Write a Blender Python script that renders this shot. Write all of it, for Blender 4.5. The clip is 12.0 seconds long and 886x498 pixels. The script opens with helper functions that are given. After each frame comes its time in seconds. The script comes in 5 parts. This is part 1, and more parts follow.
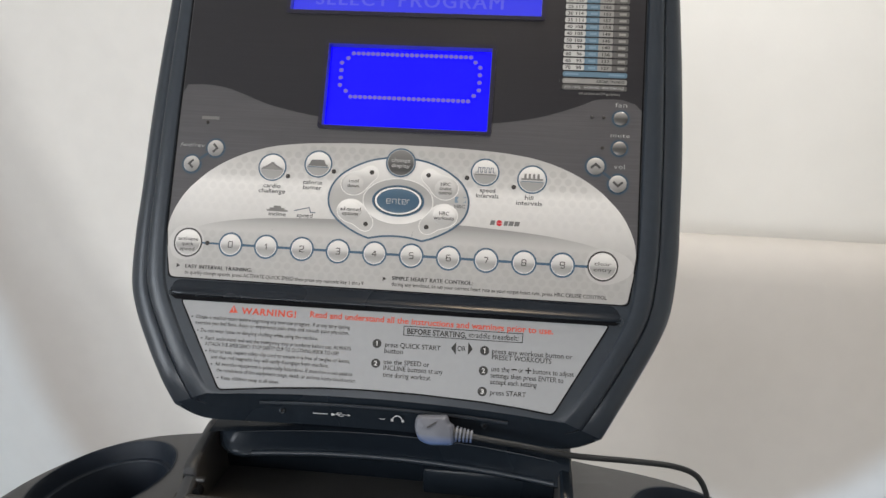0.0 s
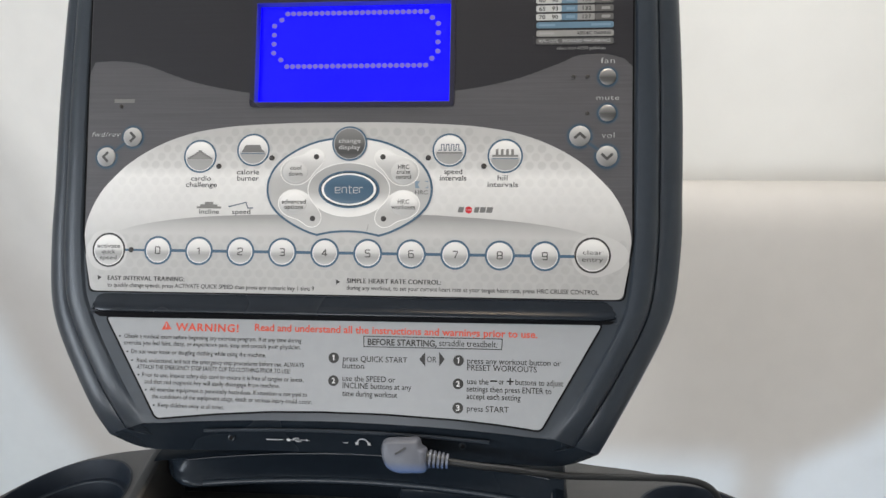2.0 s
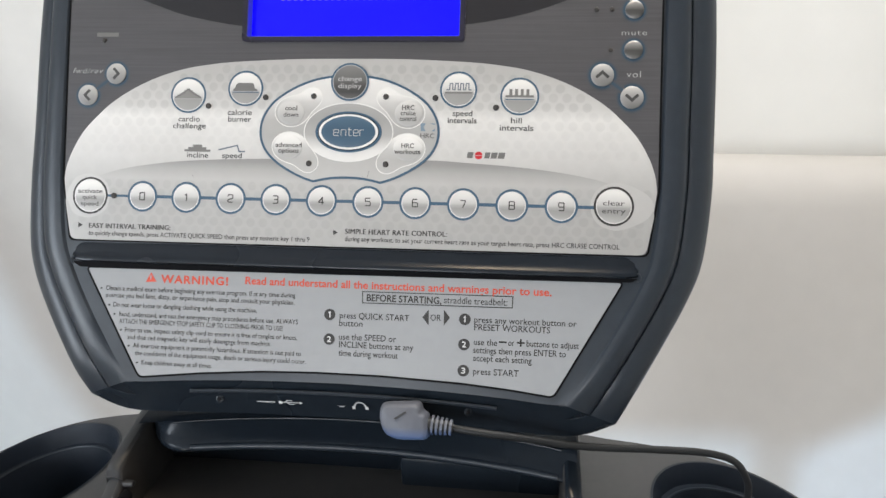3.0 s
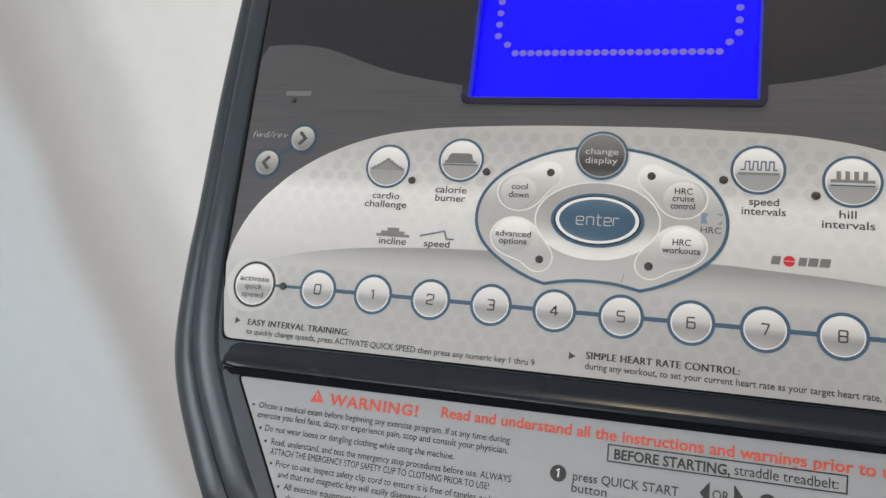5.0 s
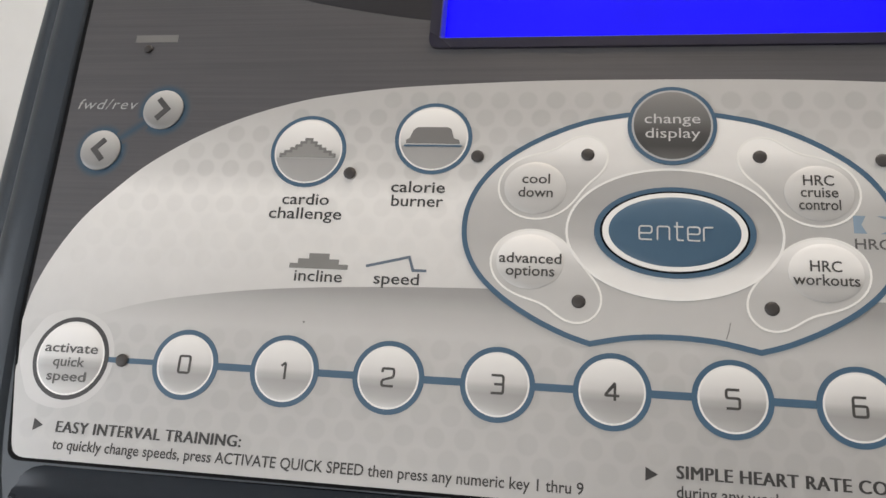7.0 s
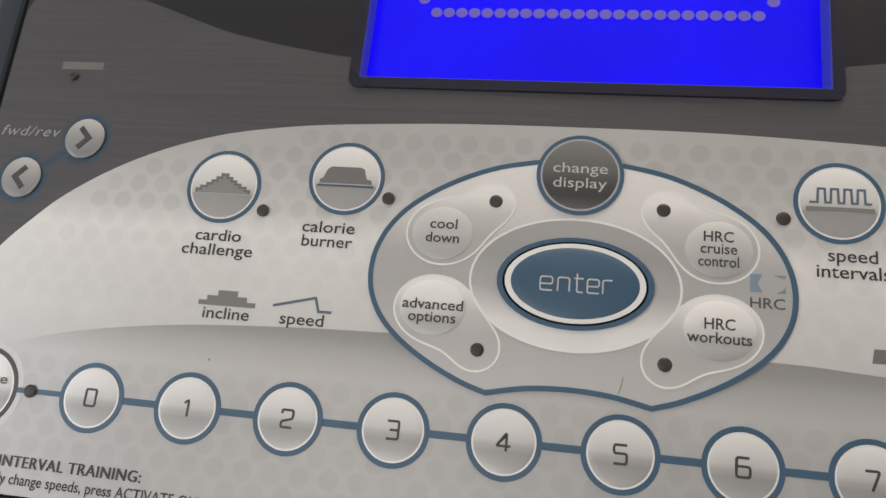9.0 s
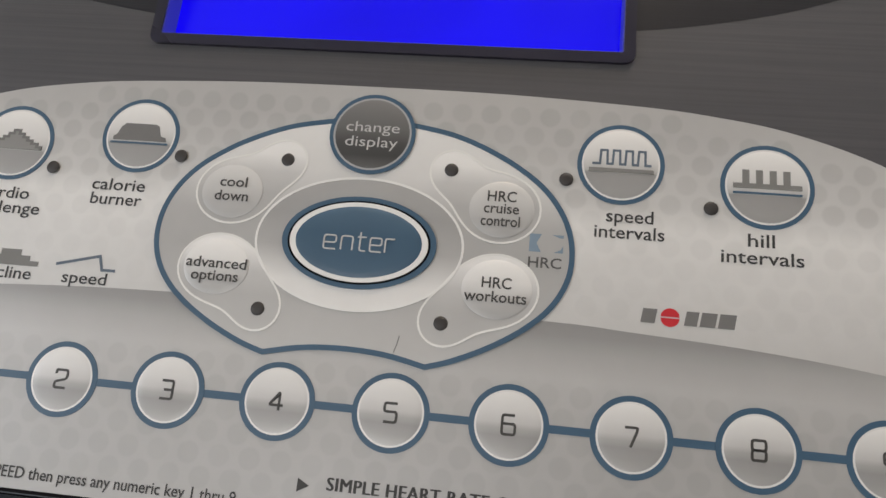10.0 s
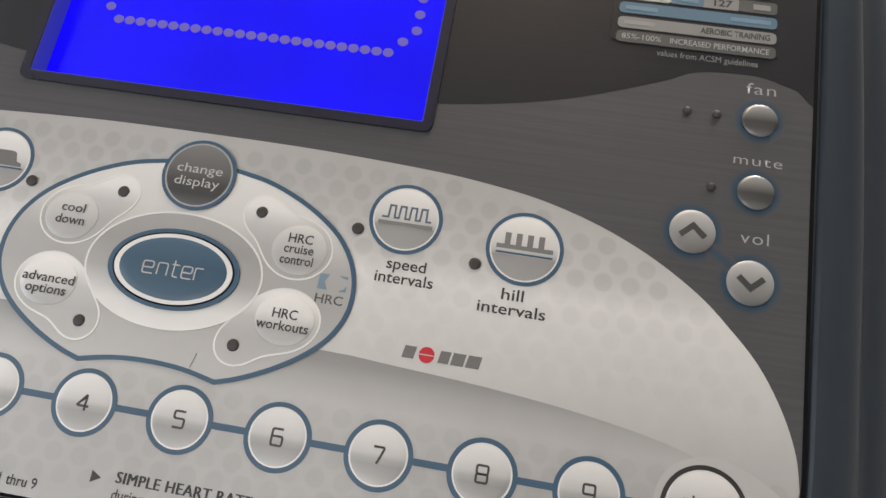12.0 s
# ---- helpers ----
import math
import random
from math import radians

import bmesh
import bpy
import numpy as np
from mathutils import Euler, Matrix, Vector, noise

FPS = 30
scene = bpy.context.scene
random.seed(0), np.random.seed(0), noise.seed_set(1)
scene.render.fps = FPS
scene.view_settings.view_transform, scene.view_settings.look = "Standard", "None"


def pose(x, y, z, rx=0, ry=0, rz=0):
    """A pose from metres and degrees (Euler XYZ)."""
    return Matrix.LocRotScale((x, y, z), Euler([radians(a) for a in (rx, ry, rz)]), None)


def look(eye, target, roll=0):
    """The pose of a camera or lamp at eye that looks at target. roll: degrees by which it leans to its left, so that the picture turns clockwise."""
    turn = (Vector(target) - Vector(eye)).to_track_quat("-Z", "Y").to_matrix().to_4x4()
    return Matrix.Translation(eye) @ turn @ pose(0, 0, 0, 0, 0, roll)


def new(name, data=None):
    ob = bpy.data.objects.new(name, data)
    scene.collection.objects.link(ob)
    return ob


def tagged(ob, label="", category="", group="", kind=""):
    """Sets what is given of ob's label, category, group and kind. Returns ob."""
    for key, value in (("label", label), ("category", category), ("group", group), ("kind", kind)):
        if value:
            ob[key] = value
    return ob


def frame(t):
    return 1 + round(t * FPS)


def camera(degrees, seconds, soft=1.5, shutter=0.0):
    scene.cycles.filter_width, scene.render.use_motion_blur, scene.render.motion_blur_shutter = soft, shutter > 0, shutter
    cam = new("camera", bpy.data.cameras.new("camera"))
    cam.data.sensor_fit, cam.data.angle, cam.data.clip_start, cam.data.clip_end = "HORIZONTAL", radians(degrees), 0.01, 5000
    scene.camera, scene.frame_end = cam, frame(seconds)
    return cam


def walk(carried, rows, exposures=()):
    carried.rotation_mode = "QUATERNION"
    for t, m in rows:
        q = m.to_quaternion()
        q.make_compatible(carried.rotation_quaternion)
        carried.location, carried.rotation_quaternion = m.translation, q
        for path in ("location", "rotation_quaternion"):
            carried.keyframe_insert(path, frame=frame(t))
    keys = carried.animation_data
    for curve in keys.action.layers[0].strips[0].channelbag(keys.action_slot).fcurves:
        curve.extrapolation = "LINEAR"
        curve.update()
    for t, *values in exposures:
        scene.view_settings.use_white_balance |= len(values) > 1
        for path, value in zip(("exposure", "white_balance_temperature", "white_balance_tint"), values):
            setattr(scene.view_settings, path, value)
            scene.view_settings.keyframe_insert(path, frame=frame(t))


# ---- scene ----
PATH = [
    (0, 0.0836, -0.5034, 1.3982, 75.386, -2.007, 6.145),
    (0.5, 0.0815, -0.4846, 1.4139, 76.487, -0.745, 7.140),
    (1, 0.0840, -0.4230, 1.3985, 74.387, -0.012, 6.280),
    (1.5, 0.0990, -0.4046, 1.4136, 72.798, 0.852, 5.674),
    (2, 0.1016, -0.4194, 1.4065, 71.122, 1.051, 5.637),
    (2.5, 0.1112, -0.4182, 1.3782, 68.844, 0.846, 6.195),
    (3, 0.1019, -0.3916, 1.3774, 69.723, 0.572, 6.890),
    (3.5, 0.0691, -0.3496, 1.3696, 72.143, 0.835, 9.791),
    (3.7, 0.0617, -0.3367, 1.3704, 73.287, 0.812, 10.860),
    (5.3, 0.0154, -0.2896, 1.3221, 79.877, -1.066, 16.723),
    (5.5, 0.0119, -0.2788, 1.3046, 79.700, -1.652, 15.832),
    (6, -0.0055, -0.2623, 1.2634, 82.496, -2.125, 13.343),
    (6.5, -0.0147, -0.2249, 1.3016, 83.133, -1.064, 11.396),
    (7, -0.0276, -0.1810, 1.3152, 83.501, -0.898, 9.295),
    (7.2, -0.0281, -0.1870, 1.3264, 83.384, -0.986, 9.280),
    (8.8, -0.0071, -0.1772, 1.3323, 82.685, -2.452, 9.865),
    (9, -0.0042, -0.1765, 1.3299, 82.618, -2.505, 9.575),
    (9.5, 0.0155, -0.1747, 1.3161, 82.684, -2.823, 8.885),
    (10, 0.0403, -0.1688, 1.3225, 82.536, -3.456, 7.053),
    (10.5, 0.0603, -0.1634, 1.3244, 82.908, -4.160, 6.018),
    (11, 0.0634, -0.1686, 1.3212, 83.088, -4.835, 5.698),
    (11.5, 0.0790, -0.1709, 1.3276, 83.289, -6.113, 6.047),
    (12, 0.0924, -0.1884, 1.3388, 83.436, -7.919, 6.472),
]
cam = camera(63.69, 12.0, soft=1.5)
GAIN = [(0, 0.28, 6550, 11), (1.5, 0.26, 6450, 10), (2.5, 0.49, 6350, 10), (3.5, 0.46, 6400, 10), (5.5, 0.22, 6450, 10), (6, 0.46, 6500, 10), (6.5, 0.31, 6550, 11), (7, 0.19, 6650, 12), (9, -0.05, 6700, 12), (10, -0.11, 6650, 12), (12, 0.03, 6650, 12)]
walk(cam, [(t, pose(*p)) for t, *p in PATH], GAIN)

# ---- world, lamps ----
world = bpy.data.worlds.new("world")
scene.world = world
world.use_nodes = True
wn = world.node_tree.nodes
sky = wn.new("ShaderNodeTexSky")
sky.sky_type = "NISHITA"
sky.sun_disc = False
sky.sun_elevation, sky.sun_rotation = radians(40), radians(200)
world.node_tree.links.new(sky.outputs[0], wn["Background"].inputs[0])
wn["Background"].inputs[1].default_value = 0.1


def area_lamp(name, at, target, size_x, size_y, power, colour):
    data = bpy.data.lights.new(name, "AREA")
    data.shape, data.size, data.size_y, data.energy, data.color = "RECTANGLE", size_x, size_y, power, colour
    ob = new(name, data)
    ob.matrix_world = look(at, target)
    return ob


area_lamp("window_daylight", (-1.15, -5.04, 1.65), (0.0, 0.0, 1.25), 1.5, 1.3, 45, (0.93, 0.96, 1.0))
area_lamp("side_window_daylight", (-1.98, -1.5, 1.55), (0.0, -0.1, 1.25), 1.1, 1.1, 19, (0.86, 0.93, 1.0))
# Unseen lamp, added to brighten the back wall but hardly the panel.
area_lamp("wall_fill_light", (0.4, 0.3, 2.43), (0.4, 0.3, 0), 0.4, 0.4, 9.5, (1.0, 0.98, 0.95))
area_lamp("warm_lamp_light", (0.05, -0.15, 2.43), (0.05, -0.15, 0), 0.2, 0.2, 3, (1.0, 0.80, 0.55))

# ---- materials ----


def material(name, colour, rough=0.5, metal=0.0, spec=0.5, vary=0.06, scale=40.0, bump=0.0, bump_scale=400.0, coat=0.0):
    """A surface with variation at two scales and a fine relief."""
    m = bpy.data.materials.new(name)
    m.use_nodes = True
    nt = m.node_tree
    b = nt.nodes["Principled BSDF"]
    b.inputs["Metallic"].default_value = metal
    b.inputs["Specular IOR Level"].default_value = spec
    b.inputs["Coat Weight"].default_value = coat
    b.inputs["Coat Roughness"].default_value = 0.15
    tc = nt.nodes.new("ShaderNodeTexCoord")
    big, small = nt.nodes.new("ShaderNodeTexNoise"), nt.nodes.new("ShaderNodeTexNoise")
    big.inputs["Scale"].default_value, small.inputs["Scale"].default_value = scale * 0.2, scale * 4
    big.inputs["Detail"].default_value = small.inputs["Detail"].default_value = 3
    nt.links.new(tc.outputs["Object"], big.inputs["Vector"])
    nt.links.new(tc.outputs["Object"], small.inputs["Vector"])
    add = nt.nodes.new("ShaderNodeMath")
    add.operation = "ADD"
    nt.links.new(big.outputs["Fac"], add.inputs[0])
    nt.links.new(small.outputs["Fac"], add.inputs[1])
    ramp = nt.nodes.new("ShaderNodeMapRange")
    ramp.inputs["From Min"].default_value, ramp.inputs["From Max"].default_value = 0.6, 1.4
    ramp.inputs["To Min"].default_value, ramp.inputs["To Max"].default_value = 1 - vary, 1 + vary
    nt.links.new(add.outputs[0], ramp.inputs["Value"])
    mul = nt.nodes.new("ShaderNodeVectorMath")
    mul.operation = "SCALE"
    mul.inputs[0].default_value = colour[:3]
    nt.links.new(ramp.outputs[0], mul.inputs["Scale"])
    nt.links.new(mul.outputs[0], b.inputs["Base Color"])
    rr = nt.nodes.new("ShaderNodeMapRange")
    rr.inputs["From Min"].default_value, rr.inputs["From Max"].default_value = 0.3, 0.7
    rr.inputs["To Min"].default_value, rr.inputs["To Max"].default_value = max(rough - 0.06, 0.02), min(rough + 0.06, 1)
    nt.links.new(big.outputs["Fac"], rr.inputs["Value"])
    nt.links.new(rr.outputs[0], b.inputs["Roughness"])
    if bump:
        tex = nt.nodes.new("ShaderNodeTexNoise")
        tex.inputs["Scale"].default_value = bump_scale
        nt.links.new(tc.outputs["Object"], tex.inputs["Vector"])
        bn = nt.nodes.new("ShaderNodeBump")
        bn.inputs["Strength"].default_value, bn.inputs["Distance"].default_value = bump, 0.0006
        nt.links.new(tex.outputs["Fac"], bn.inputs["Height"])
        nt.links.new(bn.outputs[0], b.inputs["Normal"])
    return m


def glow(name, colour, strength, rough=0.25):
    m = bpy.data.materials.new(name)
    m.use_nodes = True
    b = m.node_tree.nodes["Principled BSDF"]
    b.inputs["Base Color"].default_value = (*[c * 0.05 for c in colour], 1)
    b.inputs["Specular IOR Level"].default_value = 0.3
    b.inputs["Emission Color"].default_value = (*colour, 1)
    b.inputs["Emission Strength"].default_value = strength
    b.inputs["Roughness"].default_value = rough
    return m


HOUSING = material("charcoal_plastic", (0.0205, 0.0280, 0.0390), 0.35, bump=0.06, bump_scale=2500, vary=0.12)
HOUSING_DARK = material("dark_gloss_plastic", (0.0150, 0.0205, 0.0280), 0.24, spec=0.25, vary=0.12)
TRAY = material("grey_moulded_plastic", (0.050, 0.049, 0.050), 0.44, bump=0.3, bump_scale=2200, vary=0.12)
CUP = material("cup_plastic", (0.011, 0.016, 0.025), 0.45, spec=0.22, vary=0.12, bump=0.2, bump_scale=2000)
BIN = material("bin_floor_plastic", (0.056, 0.053, 0.051), 0.42, vary=0.08)
RING_PALE = material("pale_ring_print", (0.74, 0.725, 0.70), 0.36, metal=0.15, vary=0.03)
SILVER_LIGHT = material("silver_print_lighter", (0.80, 0.785, 0.76), 0.36, metal=0.15, vary=0.03)
BLUE = material("steel_blue_ink", (0.047, 0.10, 0.16), 0.38, vary=0.06)
INK = material("black_ink", (0.035, 0.034, 0.034), 0.5, vary=0.05)
INK_GREY = material("grey_ink", (0.16, 0.155, 0.15), 0.5, vary=0.05)
PALE_INK = material("pale_grey_ink", (0.36, 0.36, 0.36), 0.45, vary=0.03)
RED_INK = material("red_ink", (0.66, 0.085, 0.045), 0.5, vary=0.05)
LOGO_RED = material("logo_red_ink", (0.55, 0.02, 0.03), 0.45, vary=0.05)
LABEL = material("label_film", (0.328, 0.337, 0.349), 0.42, vary=0.03)
LCD = glow("blue_backlit_lcd", (0.004, 0.001, 1.0), 0.95)
nt = LCD.node_tree
tc, blot, mr = [nt.nodes.new(k) for k in ("ShaderNodeTexCoord", "ShaderNodeTexNoise", "ShaderNodeMapRange")]
blot.inputs["Scale"].default_value, blot.inputs["Detail"].default_value = 22.0, 1.0
mr.inputs["From Min"].default_value, mr.inputs["From Max"].default_value = 0.3, 0.7
mr.inputs["To Min"].default_value, mr.inputs["To Max"].default_value = 0.84, 1.06
nt.links.new(tc.outputs["Object"], blot.inputs["Vector"])
nt.links.new(blot.outputs["Fac"], mr.inputs["Value"])
nt.links.new(mr.outputs[0], nt.nodes["Principled BSDF"].inputs["Emission Strength"])
LCD_DOT = glow("lit_lcd_dots", (0.20, 0.16, 0.60), 0.7)
PLUG_BLUE = material("blue_moulded_rubber", (0.10, 0.17, 0.34), 0.4, vary=0.1)
CORD = material("black_cord_rubber", (0.010, 0.011, 0.0125), 0.55, bump=0.15, vary=0.1)
WALL = material("white_wall_paint", (0.80, 0.79, 0.76), 0.85, vary=0.025, scale=3, bump=0.1, bump_scale=120)
CEILING = material("white_ceiling_paint", (0.8, 0.8, 0.79), 0.9, vary=0.02, scale=3)
FLOOR = material("pale_floor", (0.42, 0.38, 0.33), 0.55, vary=0.1, scale=6)


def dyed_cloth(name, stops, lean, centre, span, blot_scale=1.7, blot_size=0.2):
    """A pale cloth with light and shade painted in: tones run softly into one another along a leaning line, with a
    weave. Stops of (place from 0 to 1, colour).
    """
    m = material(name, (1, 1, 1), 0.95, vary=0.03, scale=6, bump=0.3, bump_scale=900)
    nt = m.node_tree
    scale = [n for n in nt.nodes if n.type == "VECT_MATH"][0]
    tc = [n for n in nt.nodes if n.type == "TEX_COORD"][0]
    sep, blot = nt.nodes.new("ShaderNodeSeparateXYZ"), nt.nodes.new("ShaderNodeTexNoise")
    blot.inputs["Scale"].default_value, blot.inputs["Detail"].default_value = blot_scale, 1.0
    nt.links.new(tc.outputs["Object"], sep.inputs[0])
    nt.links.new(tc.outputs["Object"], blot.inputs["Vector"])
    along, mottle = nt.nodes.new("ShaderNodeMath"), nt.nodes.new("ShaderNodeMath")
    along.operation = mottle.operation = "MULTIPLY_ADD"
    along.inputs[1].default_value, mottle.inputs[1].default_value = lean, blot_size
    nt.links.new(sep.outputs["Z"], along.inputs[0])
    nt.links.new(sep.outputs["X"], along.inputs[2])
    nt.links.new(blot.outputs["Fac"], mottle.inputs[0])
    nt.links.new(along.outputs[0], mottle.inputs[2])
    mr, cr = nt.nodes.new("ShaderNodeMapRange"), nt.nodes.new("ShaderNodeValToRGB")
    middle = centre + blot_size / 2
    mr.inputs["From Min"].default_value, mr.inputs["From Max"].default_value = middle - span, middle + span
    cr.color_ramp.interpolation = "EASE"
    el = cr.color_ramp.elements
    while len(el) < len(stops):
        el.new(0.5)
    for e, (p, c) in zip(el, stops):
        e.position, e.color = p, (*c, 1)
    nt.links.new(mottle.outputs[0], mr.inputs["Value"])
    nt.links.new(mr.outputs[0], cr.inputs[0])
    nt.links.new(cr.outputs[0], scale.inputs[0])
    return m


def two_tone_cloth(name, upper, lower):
    """A beige cloth with bright light painted into its foot: the border runs level, then climbs, and a tongue of
    painted shade hangs down from it.
    """
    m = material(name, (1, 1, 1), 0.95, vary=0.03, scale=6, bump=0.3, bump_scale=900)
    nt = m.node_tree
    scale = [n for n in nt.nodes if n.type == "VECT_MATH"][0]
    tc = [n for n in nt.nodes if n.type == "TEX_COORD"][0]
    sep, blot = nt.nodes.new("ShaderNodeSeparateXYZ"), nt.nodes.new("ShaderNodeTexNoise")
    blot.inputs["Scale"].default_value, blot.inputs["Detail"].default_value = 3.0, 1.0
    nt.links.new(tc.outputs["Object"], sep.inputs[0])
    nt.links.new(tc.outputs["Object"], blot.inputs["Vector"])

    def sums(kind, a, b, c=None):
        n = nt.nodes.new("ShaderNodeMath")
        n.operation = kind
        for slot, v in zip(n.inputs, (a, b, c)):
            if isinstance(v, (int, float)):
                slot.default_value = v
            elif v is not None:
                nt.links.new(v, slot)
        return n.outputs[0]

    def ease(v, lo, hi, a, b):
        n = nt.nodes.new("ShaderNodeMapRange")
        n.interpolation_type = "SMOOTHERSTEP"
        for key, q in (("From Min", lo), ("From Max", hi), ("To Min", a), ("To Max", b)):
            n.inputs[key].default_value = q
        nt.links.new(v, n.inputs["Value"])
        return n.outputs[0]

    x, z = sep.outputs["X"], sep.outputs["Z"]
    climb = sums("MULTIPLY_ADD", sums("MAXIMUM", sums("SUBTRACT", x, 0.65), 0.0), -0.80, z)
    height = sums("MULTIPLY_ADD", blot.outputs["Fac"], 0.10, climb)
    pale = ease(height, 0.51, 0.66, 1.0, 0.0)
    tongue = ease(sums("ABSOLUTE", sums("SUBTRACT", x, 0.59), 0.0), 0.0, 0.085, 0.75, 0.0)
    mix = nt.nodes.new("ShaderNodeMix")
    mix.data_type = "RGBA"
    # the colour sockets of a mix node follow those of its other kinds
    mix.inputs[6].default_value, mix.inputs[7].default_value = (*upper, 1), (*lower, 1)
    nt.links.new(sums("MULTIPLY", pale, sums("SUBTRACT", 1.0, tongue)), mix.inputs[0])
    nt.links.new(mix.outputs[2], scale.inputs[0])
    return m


# Shaded beige above and lit bluish white below are both put into the colour.
SOFA_CLOTH = two_tone_cloth("beige_cloth_painted_light", (0.59, 0.558, 0.52), (0.80, 0.85, 0.90))
CURTAIN_CLOTH = dyed_cloth("curtain_cloth_painted_shade", [(0.0, (0.71, 0.76, 0.79)), (0.3, (0.69, 0.725, 0.75)), (0.5, (0.53, 0.51, 0.49)), (0.8, (0.64, 0.63, 0.615)), (1.0, (0.82, 0.81, 0.79))], 0.45, -0.70, 0.34, 2.2, 0.16)
FRAME_WHITE = material("white_window_paint", (0.8, 0.8, 0.8), 0.5, vary=0.02)

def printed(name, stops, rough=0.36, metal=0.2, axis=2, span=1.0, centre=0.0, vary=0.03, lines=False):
    """A film whose tone changes along the panel's height: stops of (place from -1 to 1, grey or colour)."""
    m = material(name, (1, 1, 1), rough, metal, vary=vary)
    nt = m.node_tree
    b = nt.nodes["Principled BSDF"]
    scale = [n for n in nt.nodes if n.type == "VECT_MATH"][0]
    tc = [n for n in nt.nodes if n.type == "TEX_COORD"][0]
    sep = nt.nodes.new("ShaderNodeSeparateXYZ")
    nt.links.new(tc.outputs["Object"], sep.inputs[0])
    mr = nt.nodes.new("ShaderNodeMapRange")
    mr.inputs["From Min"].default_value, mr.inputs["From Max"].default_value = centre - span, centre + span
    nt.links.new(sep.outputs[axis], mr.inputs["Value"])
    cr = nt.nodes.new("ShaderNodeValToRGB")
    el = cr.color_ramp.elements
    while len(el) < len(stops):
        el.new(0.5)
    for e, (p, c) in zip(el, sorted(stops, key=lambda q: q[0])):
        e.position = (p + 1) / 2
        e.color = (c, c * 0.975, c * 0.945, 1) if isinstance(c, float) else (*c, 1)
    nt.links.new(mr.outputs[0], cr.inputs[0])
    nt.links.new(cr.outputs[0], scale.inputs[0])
    if lines:
        place, streak, fine, tone = [nt.nodes.new(k) for k in ("ShaderNodeMapping", "ShaderNodeTexNoise", "ShaderNodeMapRange", "ShaderNodeVectorMath")]
        place.inputs["Scale"].default_value = (14.0, 1.0, 900.0)
        streak.inputs["Scale"].default_value, streak.inputs["Detail"].default_value = 1.0, 2.0
        fine.inputs["From Min"].default_value, fine.inputs["From Max"].default_value = 0.3, 0.7
        fine.inputs["To Min"].default_value, fine.inputs["To Max"].default_value = 0.89, 1.11
        tone.operation = "SCALE"
        nt.links.new(tc.outputs["Object"], place.inputs[0])
        nt.links.new(place.outputs[0], streak.inputs["Vector"])
        nt.links.new(streak.outputs["Fac"], fine.inputs["Value"])
        nt.links.new(scale.outputs[0], tone.inputs[0])
        nt.links.new(fine.outputs[0], tone.inputs["Scale"])
        nt.links.new(tone.outputs[0], b.inputs["Base Color"])
        wave = nt.nodes.new("ShaderNodeTexWave")
        wave.bands_direction = "Z"
        wave.inputs["Scale"].default_value, wave.inputs["Distortion"].default_value = 370.0, 0.5
        nt.links.new(tc.outputs["Object"], wave.inputs["Vector"])
        bn = nt.nodes.new("ShaderNodeBump")
        bn.inputs["Strength"].default_value, bn.inputs["Distance"].default_value = 0.05, 0.0002
        nt.links.new(wave.outputs["Fac"], bn.inputs["Height"])
        nt.links.new(bn.outputs[0], b.inputs["Normal"])
    return m


# Brightest in a band just above the middle, darker above and below.
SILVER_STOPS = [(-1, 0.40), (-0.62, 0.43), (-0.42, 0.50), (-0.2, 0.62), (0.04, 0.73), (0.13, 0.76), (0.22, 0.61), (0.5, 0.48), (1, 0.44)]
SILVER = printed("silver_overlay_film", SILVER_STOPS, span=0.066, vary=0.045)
SILVER_MID = printed("silver_print_paler", [(-1, 0.47), (0.0, 0.52), (1, 0.54)], span=0.0125, centre=-0.039)
BAND = printed("grey_band_print", [(-1, 0.497), (-0.75, 0.497), (0.0, 0.42), (0.55, 0.32), (1, 0.29)], span=0.0075, centre=-0.0222)
# Field and pads lighten towards the top, the enter surround towards its bottom.
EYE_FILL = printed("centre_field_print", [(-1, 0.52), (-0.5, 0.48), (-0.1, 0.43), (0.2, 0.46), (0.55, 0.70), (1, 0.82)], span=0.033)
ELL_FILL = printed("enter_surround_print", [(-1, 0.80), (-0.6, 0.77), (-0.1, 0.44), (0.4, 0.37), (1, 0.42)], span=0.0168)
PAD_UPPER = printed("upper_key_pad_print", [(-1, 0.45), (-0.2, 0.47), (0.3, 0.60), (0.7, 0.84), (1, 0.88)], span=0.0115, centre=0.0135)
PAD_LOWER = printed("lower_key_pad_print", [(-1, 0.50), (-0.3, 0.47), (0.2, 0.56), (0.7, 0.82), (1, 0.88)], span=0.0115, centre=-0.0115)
PAD_LINE = material("pale_line_print", (0.80, 0.785, 0.75), 0.36, metal=0.15, vary=0.03)
# Silver keys: light at the top, darker below the middle.
KEY_FACE = printed("silver_key_face", [(-1, 0.46), (-0.6, 0.36), (-0.3, 0.33), (-0.1, 0.41), (0.06, 0.56), (0.4, 0.68), (1, 0.82)], span=0.0078)
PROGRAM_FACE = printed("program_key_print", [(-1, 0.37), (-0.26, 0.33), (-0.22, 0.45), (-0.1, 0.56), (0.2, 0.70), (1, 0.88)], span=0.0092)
CORNER_FACE = printed("corner_key_face", [(-1, 0.40), (-0.45, 0.48), (0.25, 0.78), (1, 0.90)], span=0.007)
CORNER_UPPER = printed("upper_corner_key_face", [(-1, 0.42), (-0.4, 0.47), (0.3, 0.60), (1, 0.70)], span=0.007)
# Darker keys: lightest at the top, darkest near or below the middle.
CHANGE_FACE = printed("dark_key_face", [(-1, 0.13), (-0.6, 0.06), (-0.25, 0.07), (0.15, 0.14), (1, 0.22)], span=0.0098)
